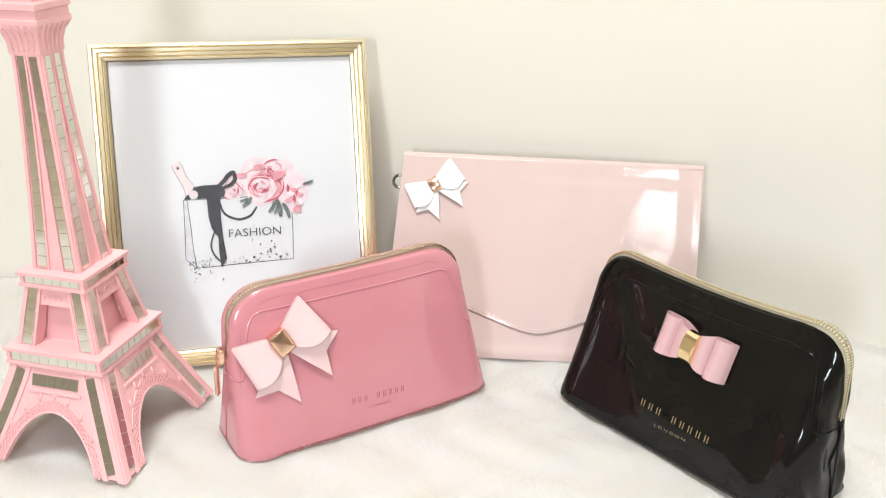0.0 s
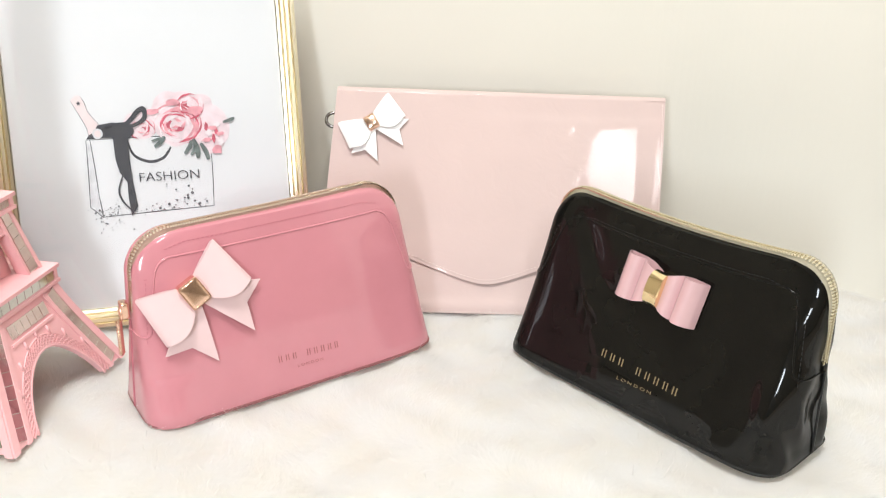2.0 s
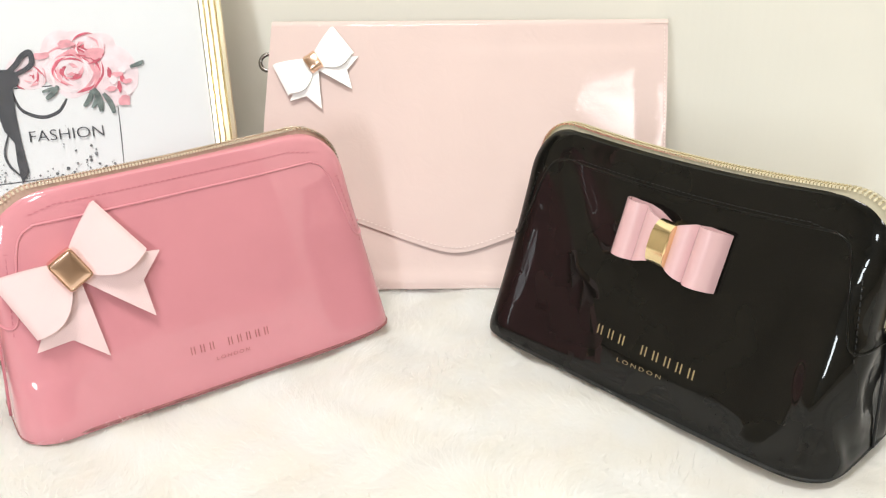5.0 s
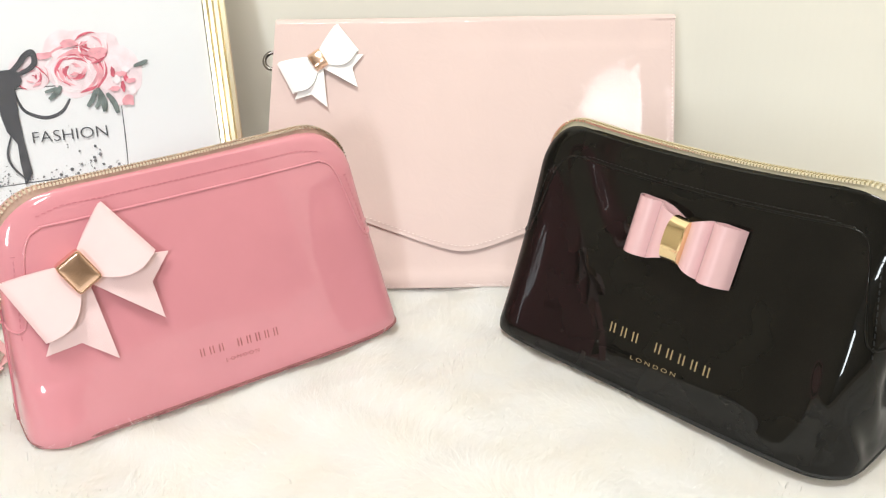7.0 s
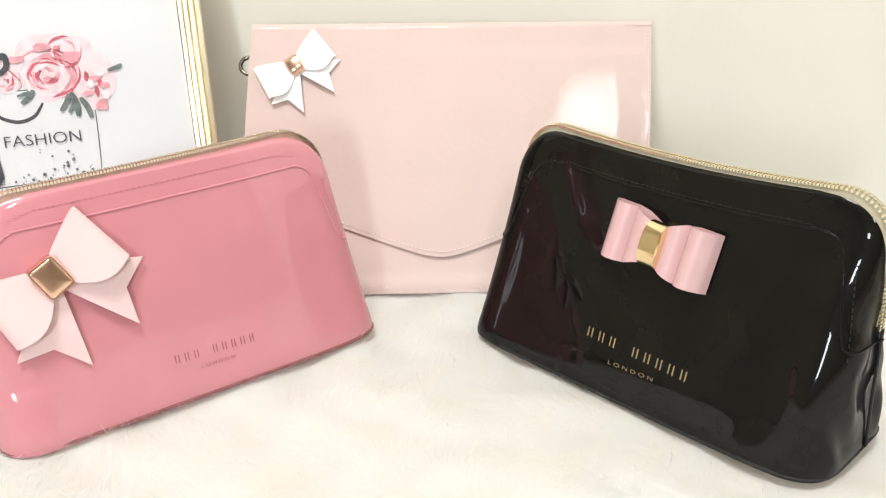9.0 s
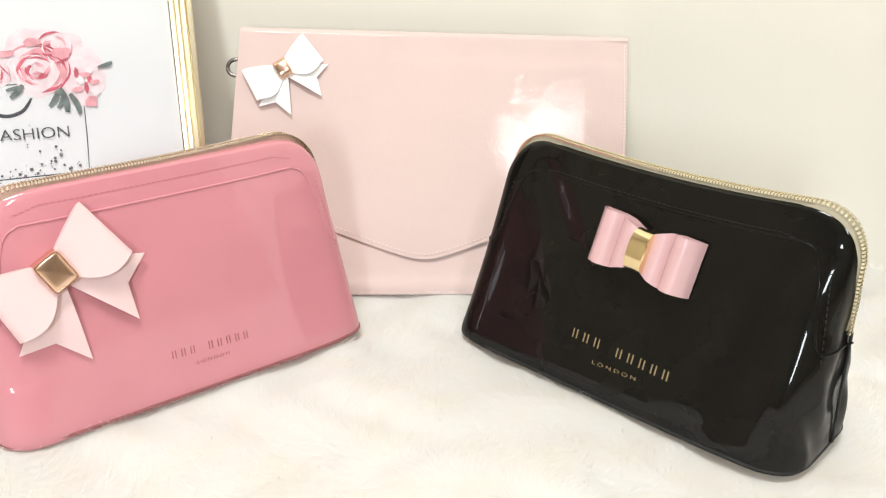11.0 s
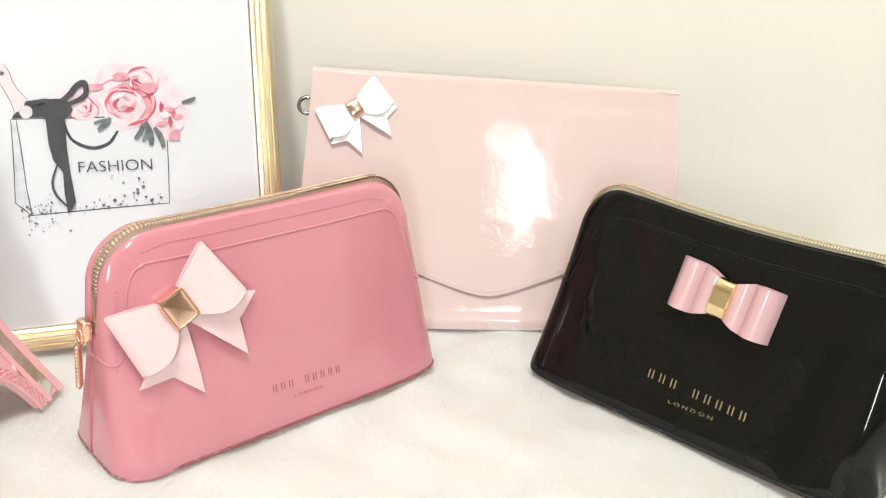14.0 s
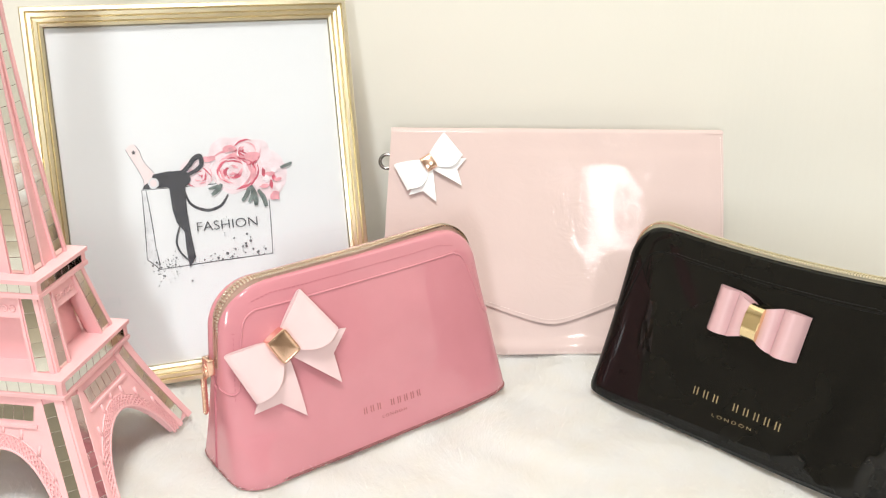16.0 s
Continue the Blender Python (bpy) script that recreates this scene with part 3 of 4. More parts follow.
city_word(pink_bag, pink_shape, 0.0060, 0.0184, 0.0200, STAMP_ROSE, -1.0)

black_shape = BagShape(0.1165, 0.1125, 0.0528, 0.009, 0.1295, 0.028, 11.0, left=(-0.0030, -0.0095, 1.9), right=(0.0025, 0.0030, 1.6))
black_shape.dent, black_shape.round_end = 0.0008, 0.0
black_shape.crumple, black_shape.square = 0.005, 3.5
black_shape.sag = (-0.0023, 0.0010, 0.0043)
black_shape.creases = [(0.078, 0.003, 0.0125, 0.0022, 0.002, 0.105, 0.16), (0.102, 0.002, 0.0100, -0.0034, -0.004, 0.110, 0.05), (0.064, 0.004, 0.010, 0.0011, 0.050, 0.110, 0.3),
                       (-0.048, 0.002, 0.0085, 0.0022, 0.052, 0.122, -0.75)]
black_bag = thing("cosmetic_bag", pose(0.2070, 0.6339, 0, 0, 0, -50.8), "black patent cosmetic bag with glossy pink bow standing on fur", "cosmetic bag", "patent cosmetic bags")
part("body", black_shape.body("body", BLACK), black_bag)
zip_of(black_bag, black_shape, 0.07, 0.068, ZIP_GOLD, TAPE_GOLD, GOLD, -1)
yoke_line(black_bag, black_shape, BLACK, BLACK_TRIM, BLACK_TRIM, 0.0006, 0.1164)
flat_bow(black_bag, black_shape.facing(0.0088, 0.0897) @ pose(0, 0, 0.0005, 0, 0, -4), BOW_GLOSS, GOLD)
lettering(black_bag, black_shape, -0.0262, 0.0425, 0.0313, 0.0052, DULL_GOLD, 0.0003, -0.038)
city_word(black_bag, black_shape, 0.0080, 0.0210, 0.0290, DULL_GOLD, 2.0)


# ---- blush clutch ----
def clutch():
    lean = 29.7

    def wedge(u):
        """Added tilt, thicker towards the right end, to place the light's reflection there."""
        return 0.0049 * max(u - 0.08, 0)
    bag = thing("clutch_bag", pose(0.0221, 0.7526, 0.0, -lean, 0, -5.5), "blush patent envelope clutch with white bow leaning on wall", "clutch bag")
    # x along, z up the face, front at -y
    def outline(z):
        return -0.0795 + 0.0105 * z / 0.197, 0.2085 + 0.0065 * z / 0.19
    rows = []
    for i in range(61):
        f = (i / 60) ** 1.5
        l, r = outline(0.193 * f)
        zt = f * 0.193
        depth = 0.010 + 0.012 * math.sin(math.pi * min(f * 0.9 + 0.08, 1))
        ring = []
        n = 72
        for k in range(n):
            t = 2 * math.pi * k / n
            c, s = math.cos(t), math.sin(t)
            x = (l + r) / 2 + (r - l) / 2 * math.copysign(abs(c) ** 0.3, c)
            y = depth * 0.5 * math.copysign(abs(s) ** 0.6, s) + 0.004 + depth * 0.5
            z = zt - 0.006 * f * (x - l) / (r - l)
            if s < 0:
                y -= wedge((x - l) / (r - l)) * 0.8 * abs(s) ** 0.3
                y -= 0.0016 * math.exp(-((zt - 0.006) / 0.006) ** 2) * abs(s) ** 0.5
            ring.append((x, y, z))
        rows.append(ring)
    n = 72
    verts = [p for r in rows for p in r]
    faces = [(i * n + k, i * n + (k + 1) % n, (i + 1) * n + (k + 1) % n, (i + 1) * n + k) for i in range(60) for k in range(n)]
    faces += [tuple(range(n)), tuple(range(60 * n, 61 * n))]
    part("body", mesh_of("body", verts, faces, BLUSH, True), bag)

    def lip(x):
        d = abs(x - 0.064)
        return 0.0250 + 0.39 * (math.sqrt(d * d + 0.014 ** 2) - 0.014)

    def flap_y(x, z, u, f):
        """How far the flap lies from the front plane: proud towards its right end, a raised panel, a curled lip."""
        y = 0.0005 - wedge(u)
        y -= 0.00020 * noise.noise(Vector((x * 40, z * 40, 2.0)))
        y -= 0.0009 * min(max((u - 0.30) / 0.30, 0), 1) / (1 + math.exp(-(0.1738 - 0.006 * u - z) / 0.0018))
        y += 0.0022 * f * f + 0.0004 * max((f - 0.93) / 0.07, 0) ** 2
        return y + 0.0007 / (1 + math.exp(-(x - outline(z)[1] + 0.0150) / 0.0008))
    rows = []
    for i in range(81):
        f = i / 80
        row = []
        for j in range(61):
            u = j / 60
            l, r = outline(0.19 - 0.15 * f)
            x = l + (r - l) * u
            top = 0.1915 - 0.0065 * u
            low = lip(x)
            z = top + (low - top) * f
            y = flap_y(x, z, u, f)
            row.append((x, y, z))
        rows.append(row)
    # the fold over the top
    fold = []
    for a in np.linspace(math.pi - 0.1, 0.2, 10):
        row = []
        for j in range(61):
            u = j / 60
            l, r = outline(0.193)
            row.append((l + (r - l) * u, 0.0065 + 0.006 * math.cos(a) - wedge(u) * (1 - math.cos(a)) / 2, 0.1915 - 0.0065 * u + 0.005 * math.sin(a)))
        fold.append(row)
    part("flap", sheet("flap", list(reversed(fold)) + rows, 0.0016, BLUSH), bag, "envelope flap with pointed rounded lip")
    verts, faces = [], []
    for k in range(42):
        z = 0.071 + k * 0.0027
        x = outline(z)[1] - 0.0022
        o = len(verts)
        y = flap_y(x, z, 0.99, (0.185 - z) / 0.115) - 0.0008
        verts += box_points(Vector((x, y, z)), Vector((1, 0, 0)), Vector((0, 1, 0)), Vector((0, 0, 1)), 0.0006, 0.0012, 0.0015)
        faces += [tuple(o + a for a in f) for f in BOX_FACES]
    for k in range(-32, 33):
        x = 0.064 + k * 0.0030
        z = lip(x) + 0.0036
        o = len(verts)
        u = (x - outline(z)[0]) / (outline(z)[1] - outline(z)[0])
        verts += box_points(Vector((x, flap_y(x, z, u, 0.975) - 0.0006, z)), Vector((1, 0, 0)), Vector((0, 1, 0)), Vector((0, 0, 1)), 0.0015, 0.0015, 0.0005)
        faces += [tuple(o + a for a in f) for f in BOX_FACES]
    part("stitching", mesh_of("stitching", verts, faces, THREAD), bag, "pale edge stitching", kind="stuff")
    # bow frame: x along, y up the face, z out
    m = Matrix.Translation((-0.0375, -0.0020, 0.1630)) @ Euler((math.radians(90), 0, 0)).to_matrix().to_4x4() @ pose(0, 0, 0, 0, 0, 32.5)
    tailed_bow(bag, m, 0.75, BOW_WHITE, ROSE_GOLD, "rose gold band", False, (0.0390, -0.0185), (0.0171, -0.0423), (0.0316, 0.0197), (0.0345, -0.0140), 0.0042)
    hoop = [(-0.0735 + 0.0062 * math.cos(a), 0.010, 0.168 + 0.0062 * math.sin(a)) for a in np.linspace(0, 2 * math.pi, 24, endpoint=False)]
    part("strap_ring", tube("strap_ring", hoop, 0.0015, STEEL, 8, True), bag, "dark nickel strap ring")


clutch()


# ---- framed print ----
TILTED = (-0.0048, 0.0, 0.0010, 0, 1.36, 0)


def framed_print():
    lean, w, h, b, d = 17.0, 0.2450, 0.2935, 0.0155, 0.012
    pic = thing("picture_frame", pose(-0.1722, 0.7441, 0, -lean, 0, 13.9) @ pose(*TILTED), "gold ribbed picture frame with fashion print leaning on wall", "picture frame")
    # profile: distance inwards, height off the back
    prof = [(0, 0), (0, 0.0100), (0.0012, 0.0115), (0.0042, 0.0115), (0.0050, 0.0095), (0.0058, 0.0108), (0.0088, 0.0105), (0.0096, 0.0085),
            (0.0104, 0.0096), (0.0130, 0.0092), (0.0138, 0.0071), (0.0146, 0.0082), (0.0172, 0.0076), (0.018, 0.0062), (0.018, 0.0)]
    prof = [(a * b / 0.018, hgt) for a, hgt in prof]
    corners = [(-w / 2, 0), (w / 2, 0), (w / 2, h), (-w / 2, h)]
    inwards = [(1, 1), (-1, 1), (-1, -1), (1, -1)]
    for i in range(4):
        j = (i + 1) % 4
        verts = []
        for q in (i, j):
            verts += [(corners[q][0] + inwards[q][0] * a, d - 0.012 - hgt + 0.012, corners[q][1] + inwards[q][1] * a) for a, hgt in prof]
        n = len(prof)
        faces = [(k, (k + 1) % n, n + (k + 1) % n, n + k) for k in range(n)] + [tuple(range(n)), tuple(range(n, 2 * n))]
        part("moulding", mesh_of("moulding", verts, faces, FRAME_GOLD), pic)
    part("backing", block("backing", -w / 2 + b - 0.004, w / 2 - b + 0.004, d - 0.0040, d - 0.0006, b - 0.004, h - b + 0.004, PAPER), pic, "white art print sheet")
    return pic, d


picture, PRINT_Y = framed_print()


def print_art(pic):
    """The drawing on the sheet: a paper bag with a ribbon, a bottle and peonies, laid in thin layers of colour."""
    face = PRINT_Y - 0.0040
    art = part("print", block("print", -0.1065, 0.1065, face - 0.0002, face + 0.0002, 0.019, 0.2755, PAPER), pic, "white sheet printed with shopping bag and peonies")
    art.matrix_local = pose(*TILTED).inverted() @ pose(0.0013, 0, 0)
    level = [0]

    def flat(name, outline, mat):
        level[0] += 1
        y = face - 0.0003 - 0.000012 * level[0]
        ob = part(name, slab(name, outline, y, y + 0.00002, mat), art)
        return ob

    def stroke(name, line, width, mat, taper=True):
        pts = smooth_line([(x, z, 0) for x, z in line], 8)
        n = len(pts)
        left, right = [], []
        for i, p in enumerate(pts):
            d = (pts[min(i + 1, n - 1)] - pts[max(i - 1, 0)]).normalized()
            w = width / 2 * ((0.55 + 0.45 * math.sin(math.pi * i / (n - 1))) if taper else 1)
            left.append((p.x - d.y * w, p.y + d.x * w))
            right.append((p.x + d.y * w, p.y - d.x * w))
        return flat(name, left + right[::-1], mat)

    def blob(cx, cz, rx, rz, rough, seed):
        out = []
        for k in range(40):
            t = 2 * math.pi * k / 40
            r = 1 + rough * noise.noise(Vector((math.cos(t) * 1.7 + seed, math.sin(t) * 1.7, seed * 3)))
            out.append((cx + rx * r * math.cos(t), cz + rz * r * math.sin(t)))
        return out

    def crescent(cx, cz, r, a0, a1, thick, squash=0.9):
        outer, inner = [], []
        for k in range(13):
            t = a0 + (a1 - a0) * k / 12
            q = math.sin(math.pi * k / 12)
            j = 1 + 0.08 * noise.noise(Vector((t * 2, r * 300, 5)))
            outer.append((cx + r * j * math.cos(t), cz + squash * r * j * math.sin(t)))
            inner.append((cx + (r * j - thick * q) * math.cos(t), cz + squash * (r * j - thick * q) * math.sin(t)))
        return outer + inner[1:-1][::-1]

    # paper bag
    flat("drawn_side", [(-0.0541, 0.1548), (-0.0508, 0.1546), (-0.0490, 0.1060), (-0.0480, 0.0935), (-0.0494, 0.0925), (-0.0572, 0.1006)], INK_PALE)
    flat("drawn_front", [(-0.0500, 0.1546), (0.0426, 0.1518), (0.0393, 0.0930), (-0.0480, 0.0925)], PAPER)
    for a, b in (((-0.0541, 0.1548), (0.0426, 0.1522)), ((0.0426, 0.1400), (0.0398, 0.0924)), ((0.0402, 0.0924), (-0.0488, 0.0918)), ((-0.0541, 0.1548), (-0.0572, 0.1006)),
                 ((-0.0572, 0.1006), (-0.0488, 0.0918)), ((-0.0510, 0.1546), (-0.0495, 0.1090)), ((-0.0495, 0.1090), (-0.0485, 0.0918))):
        m = ((a[0] + b[0]) / 2 + 0.0003, (a[1] + b[1]) / 2 + 0.0002)
        stroke("ink_line", [a, m, b], 0.0007, INK)
    # bottle
    flat("drawn_bottle", [(-0.0618, 0.1867), (-0.0579, 0.1905), (-0.0545, 0.1902), (-0.0516, 0.1844), (-0.0495, 0.1765), (-0.0416, 0.1651), (-0.042, 0.1564), (-0.0514, 0.1572),
                          (-0.0526, 0.165), (-0.0574, 0.1767)], WASH_BLUSH)
    stroke("ink_line", [(-0.0618, 0.1867), (-0.0574, 0.1767), (-0.0526, 0.165), (-0.0514, 0.1572)], 0.0004, INK)
    stroke("ink_line", [(-0.0545, 0.1902), (-0.0516, 0.1844), (-0.0495, 0.1765), (-0.0416, 0.1651)], 0.0004, INK)
    star = [(-0.0561 + r * math.sin(math.pi * k / 5), 0.1842 + r * math.cos(math.pi * k / 5)) for k in range(10) for r in ((0.0021 if k % 2 == 0 else 0.0009),)]
    flat("drawn_star", star, INK)
    flat("drawn_foil", [(-0.0535, 0.1553), (-0.0520, 0.1580), (-0.0470, 0.1610), (-0.0440, 0.1660), (-0.0370, 0.1668), (-0.0300, 0.1650), (-0.0300, 0.1550)], INK)
    flat("drawn_cork", blob(-0.0447, 0.1592, 0.0040, 0.0042, 0.1, 1.0), INK_PALE)
    flat("drawn_cork", blob(-0.0447, 0.1592, 0.0026, 0.0027, 0.1, 2.0), WASH_BLUSH)
    # handle and flowers
    stroke("drawn_handle", [(-0.0224, 0.1511), (-0.0198, 0.1414), (-0.0142, 0.1362), (-0.0053, 0.1333), (0.0037, 0.1357), (0.0083, 0.1405), (0.0106, 0.1441)], 0.0024, INK)
    for cx, cz, rx, rz, seed in ((0.018, 0.1665, 0.0225, 0.0215, 1.5), (0.0445, 0.1560, 0.0165, 0.0185, 2.5), (-0.0105, 0.1640, 0.0135, 0.0115, 3.5), (0.030, 0.176, 0.019, 0.012, 4.5)):
        flat("petal_wash", blob(cx, cz, rx, rz, 0.22, seed), PETAL_PALE)
    rnd = random.Random(4)
    for cx, cz, size, count in ((0.0172, 0.1620, 0.0195, 38), (-0.0105, 0.1605, 0.0105, 16), (0.0285, 0.1765, 0.0125, 14)):
        for k in range(count):
            r = size * (1.0 - 0.82 * k / count)
            a0 = rnd.uniform(0, 2 * math.pi) + k * 2.4
            flat("petal", crescent(cx + rnd.uniform(-1, 1) * size * 0.06, cz + rnd.uniform(-1, 1) * size * 0.06, r, a0, a0 + rnd.uniform(0.9, 1.9), size * rnd.uniform(0.07, 0.16)),
                 (PETAL_MID, PETAL_DEEP, PETAL_WHITE, PETAL_DEEP, PETAL_MID, PETAL_WHITE)[k % 6])
    for k in range(9):
        t = 2 * math.pi * k / 9 + 0.4
        r = 0.0022 + 0.0075 * ((k * 5) % 9) / 9
        flat("petal", blob(0.0462 + r * math.cos(t), 0.1535 + 1.1 * r * math.sin(t), 0.0014 + 0.0012 * (k % 3), 0.0034 - 0.0009 * (k % 3), 0.5, k + 7.0), (PETAL_DEEP, PETAL_WHITE, PETAL_MID)[k % 3])
    for cx, cz, rx, rz in ((0.0475, 0.1385, 0.004, 0.0035), (0.033, 0.172, 0.006, 0.004), (0.016, 0.1800, 0.005, 0.0028), (-0.001, 0.1735, 0.0055, 0.002)):
        flat("petal", blob(cx, cz, rx, rz, 0.4, cx * 900), PETAL_MID)
    for x0, z0, x1, z1, w in ((0.0210, 0.1375, 0.0275, 0.1480, 0.0034), (0.0315, 0.1330, 0.0290, 0.1490, 0.0044), (0.0395, 0.1310, 0.0345, 0.1450, 0.0038), (-0.0020, 0.1450, 0.0065, 0.1530, 0.0036),
                              (0.0260, 0.1360, 0.0300, 0.1450, 0.0030), (0.0545, 0.1610, 0.0640, 0.1640, 0.0028), (-0.0040, 0.1500, 0.0040, 0.1520, 0.0024)):
        stroke("drawn_leaf", [(x0, z0), ((x0 + x1) / 2 + 0.0012, (z0 + z1) / 2), (x1, z1)], w, LEAF)
    # ribbon
    flat("drawn_ribbon", [(-0.0335, 0.1548), (-0.0334, 0.1374), (-0.0315, 0.1269), (-0.0265, 0.1186), (-0.0270, 0.1057), (-0.0262, 0.0905), (-0.0205, 0.0982), (-0.0220, 0.1182),
                          (-0.0225, 0.1365), (-0.0215, 0.1548)], INK)
    stroke("drawn_ribbon", [(-0.0290, 0.1250), (-0.0335, 0.1130), (-0.0320, 0.1040), (-0.0262, 0.0960)], 0.0016, INK)
    stroke("drawn_ribbon", [(-0.0410, 0.1640), (-0.0330, 0.1660), (-0.0250, 0.1640), (-0.0175, 0.1690), (-0.0125, 0.1745), (-0.0075, 0.1765), (-0.0070, 0.1700), (-0.0110, 0.1660),
                             (-0.0180, 0.1630), (-0.0250, 0.1585)], 0.0038, INK)
    flat("drawn_knot", blob(-0.0270, 0.1600, 0.0100, 0.0066, 0.35, 4.2), INK)
    # splashes
    verts, faces = [], []
    y = face - 0.0013
    for k in range(130):
        u = rnd.random()
        cx = rnd.gauss(-0.040, 0.010) if u < 0.45 else rnd.uniform(-0.05, 0.045)
        cz = (rnd.gauss(0.092, 0.007) if u < 0.45 else 0.093 + rnd.expovariate(130) * (1 if cx > 0 else 0.4))
        r = min(0.00022 + rnd.expovariate(4200), 0.0010)
        o = len(verts)
        ring = [(cx + r * (1 + 0.3 * rnd.random()) * math.cos(2 * math.pi * q / 9), cz + r * (1 + 0.4 * rnd.random()) * math.sin(2 * math.pi * q / 9)) for q in range(9)]
        verts += [(x, y, z) for x, z in ring]
        faces.append(tuple(range(o, o + 9)))
    part("ink_splash", mesh_of("ink_splash", verts, faces, INK_GREY), art, kind="stuff")
    # the word on the paper bag
    curve = bpy.data.curves.new("lettering", "FONT")
    curve.offset = -0.00010
    curve.body, curve.size, curve.extrude, curve.align_x = "FASHION", 0.0106, 0.00002, "LEFT"
    curve.materials.append(INK)
    word = part("lettering", curve, art, "printed word in grey capitals")
    bpy.context.view_layer.update()
    wide = word.dimensions.x
    word.matrix_local = Matrix.Translation((-0.0178, face - 0.0014, 0.1177)) @ Euler((math.radians(90), 0, math.radians(0))).to_matrix().to_4x4() @ Matrix.Rotation(math.radians(-1.2), 4, "Z") @ Matrix.Diagonal((0.0474 / wide, 1, 1, 1))
    # glass
    pane = part("glass", block("glass", -0.1075, 0.1075, face - 0.0028, face - 0.0018, 0.0150, 0.2785, GLASS), pic, "clear glass pane")
    pane.visible_shadow = False


print_art(picture)


# ---- tower ornament ----
def tower():
    tw = thing("tower_ornament", pose(-0.2848, 0.6448, 0, 0, 0, -15.5), "pink lattice tower ornament with mirror tiles on fur", "ornament")

    def ring_solid(name, levels):
        """A square solid through (half width, height) levels."""
        verts = [(sx * a, sy * a, z) for a, z in levels for sx, sy in ((-1, -1), (1, -1), (1, 1), (-1, 1))]
        faces = [(0, 1, 2, 3), tuple(range(len(verts) - 4, len(verts)))]
        for k in range(len(levels) - 1):
            faces += [(k * 4 + i, k * 4 + (i + 1) % 4, k * 4 + 4 + (i + 1) % 4, k * 4 + 4 + i) for i in range(4)]
        return mesh_of(name, verts, faces, TOWER_PINK)

    def flare(z):
        return 0.0395 + 0.0275 * (1 - min(z / 0.0735, 1)) ** 1.1

    tile_cache = {}

    def tile(parent, m, sx, sz):
        key = (round(sx, 4), round(sz, 4))
        if key not in tile_cache:
            tile_cache[key] = block("mirror_tile", -sx / 2, sx / 2, -0.0007, 0.0007, -sz / 2, sz / 2, MIRROR, 0.0002)
        ob = part("mirror_tile", tile_cache[key], parent)
        wob = Euler((random.gauss(0, 0.005), 0, random.gauss(0, 0.006))).to_matrix().to_4x4()
        ob.matrix_local = m @ wob
        return ob

    def strip(parent, turn, p0, p1, width, count, out=0.0001):
        """A row of tiles up a face from p0 to p1; points are (along, outwards, up) of the face that looks to -y before the turn."""
        a, b = Vector((p0[0], -p0[1], p0[2])), Vector((p1[0], -p1[1], p1[2]))
        up = (b - a).normalized()
        side = Vector((1, 0, 0))
        nrm = side.cross(up).normalized()
        side = up.cross(nrm)
        m = Matrix((side, -nrm, up)).transposed().to_4x4()
        size = (b - a).length / count
        for k in range(count):
            o = a + (b - a) * ((k + 0.5) / count) + nrm * out
            tile(parent, turn @ Matrix.Translation(o) @ m, width, size * 0.99)

    turns = [Matrix.Rotation(math.pi / 2 * k, 4, "Z") for k in range(4)]
    TOP1 = 0.0735

    def prism(name, sections, turn):
        """A four-sided bar through sections of four points each."""
        verts = [turn @ Vector(p) for q in sections for p in q]
        n = len(sections)
        faces = [(0, 1, 2, 3), (4 * n - 4, 4 * n - 3, 4 * n - 2, 4 * n - 1)]
        for k in range(n - 1):
            faces += [(4 * k + i, 4 * k + (i + 1) % 4, 4 * k + 4 + (i + 1) % 4, 4 * k + 4 + i) for i in range(4)]
        return mesh_of(name, verts, faces, TOWER_PINK)

    def rail(name, turn, at, out, z0, z1, width, depth, steps=8):
        """A flat raised rail up a face; at(z) is its middle along the face, out(z) the face's distance from the axis."""
        sections = []
        for z in np.linspace(z0, z1, steps):
            x, o = at(z), out(z)
            sections.append([(x - width / 2, -o - depth, z), (x + width / 2, -o - depth, z), (x + width / 2, -o + 0.001, z), (x - width / 2, -o + 0.001, z)])
        return part(name, prism(name, sections, turn), tw)

    # lower storey: four faces, each a web with an arch through it
    arch_w, arch_h = 0.0395, 0.0400
    for turn in turns:
        cols = []
        n = 36
        for i in range(n + 1):
            f = -1 + 2 * i / n
            col = []
            for j in range(9):
                g = j / 8
                s_low = f * 0.067
                z0 = arch_h * math.sqrt(max(1 - (s_low / arch_w) ** 2, 0)) if abs(s_low) < arch_w else 0.0
                z = z0 + (TOP1 - z0) * g
                col.append((f * flare(z) * 0.995, -flare(z) + 0.0022, z))
            cols.append(col)
        part("arch_panel", sheet("arch_panel", [[turn @ Vector(p) for p in col] for col in cols], 0.004, TOWER_PINK, False), tw)

        def on_face(t, r):
            z = (arch_h + r) * math.sin(t)
            return Vector(((arch_w + r) * math.cos(t) * flare(z) / 0.067, -flare(z) - 0.0002, z))
        for r, wide in ((0.0012, 0.0011), (0.0098, 0.0007)):
            part("arch_rim", tube("arch_rim", [turn @ on_face(t, r) for t in np.linspace(0.0, math.pi, 45)], wide, TOWER_PINK, 6), tw)
        verts, faces = [], []
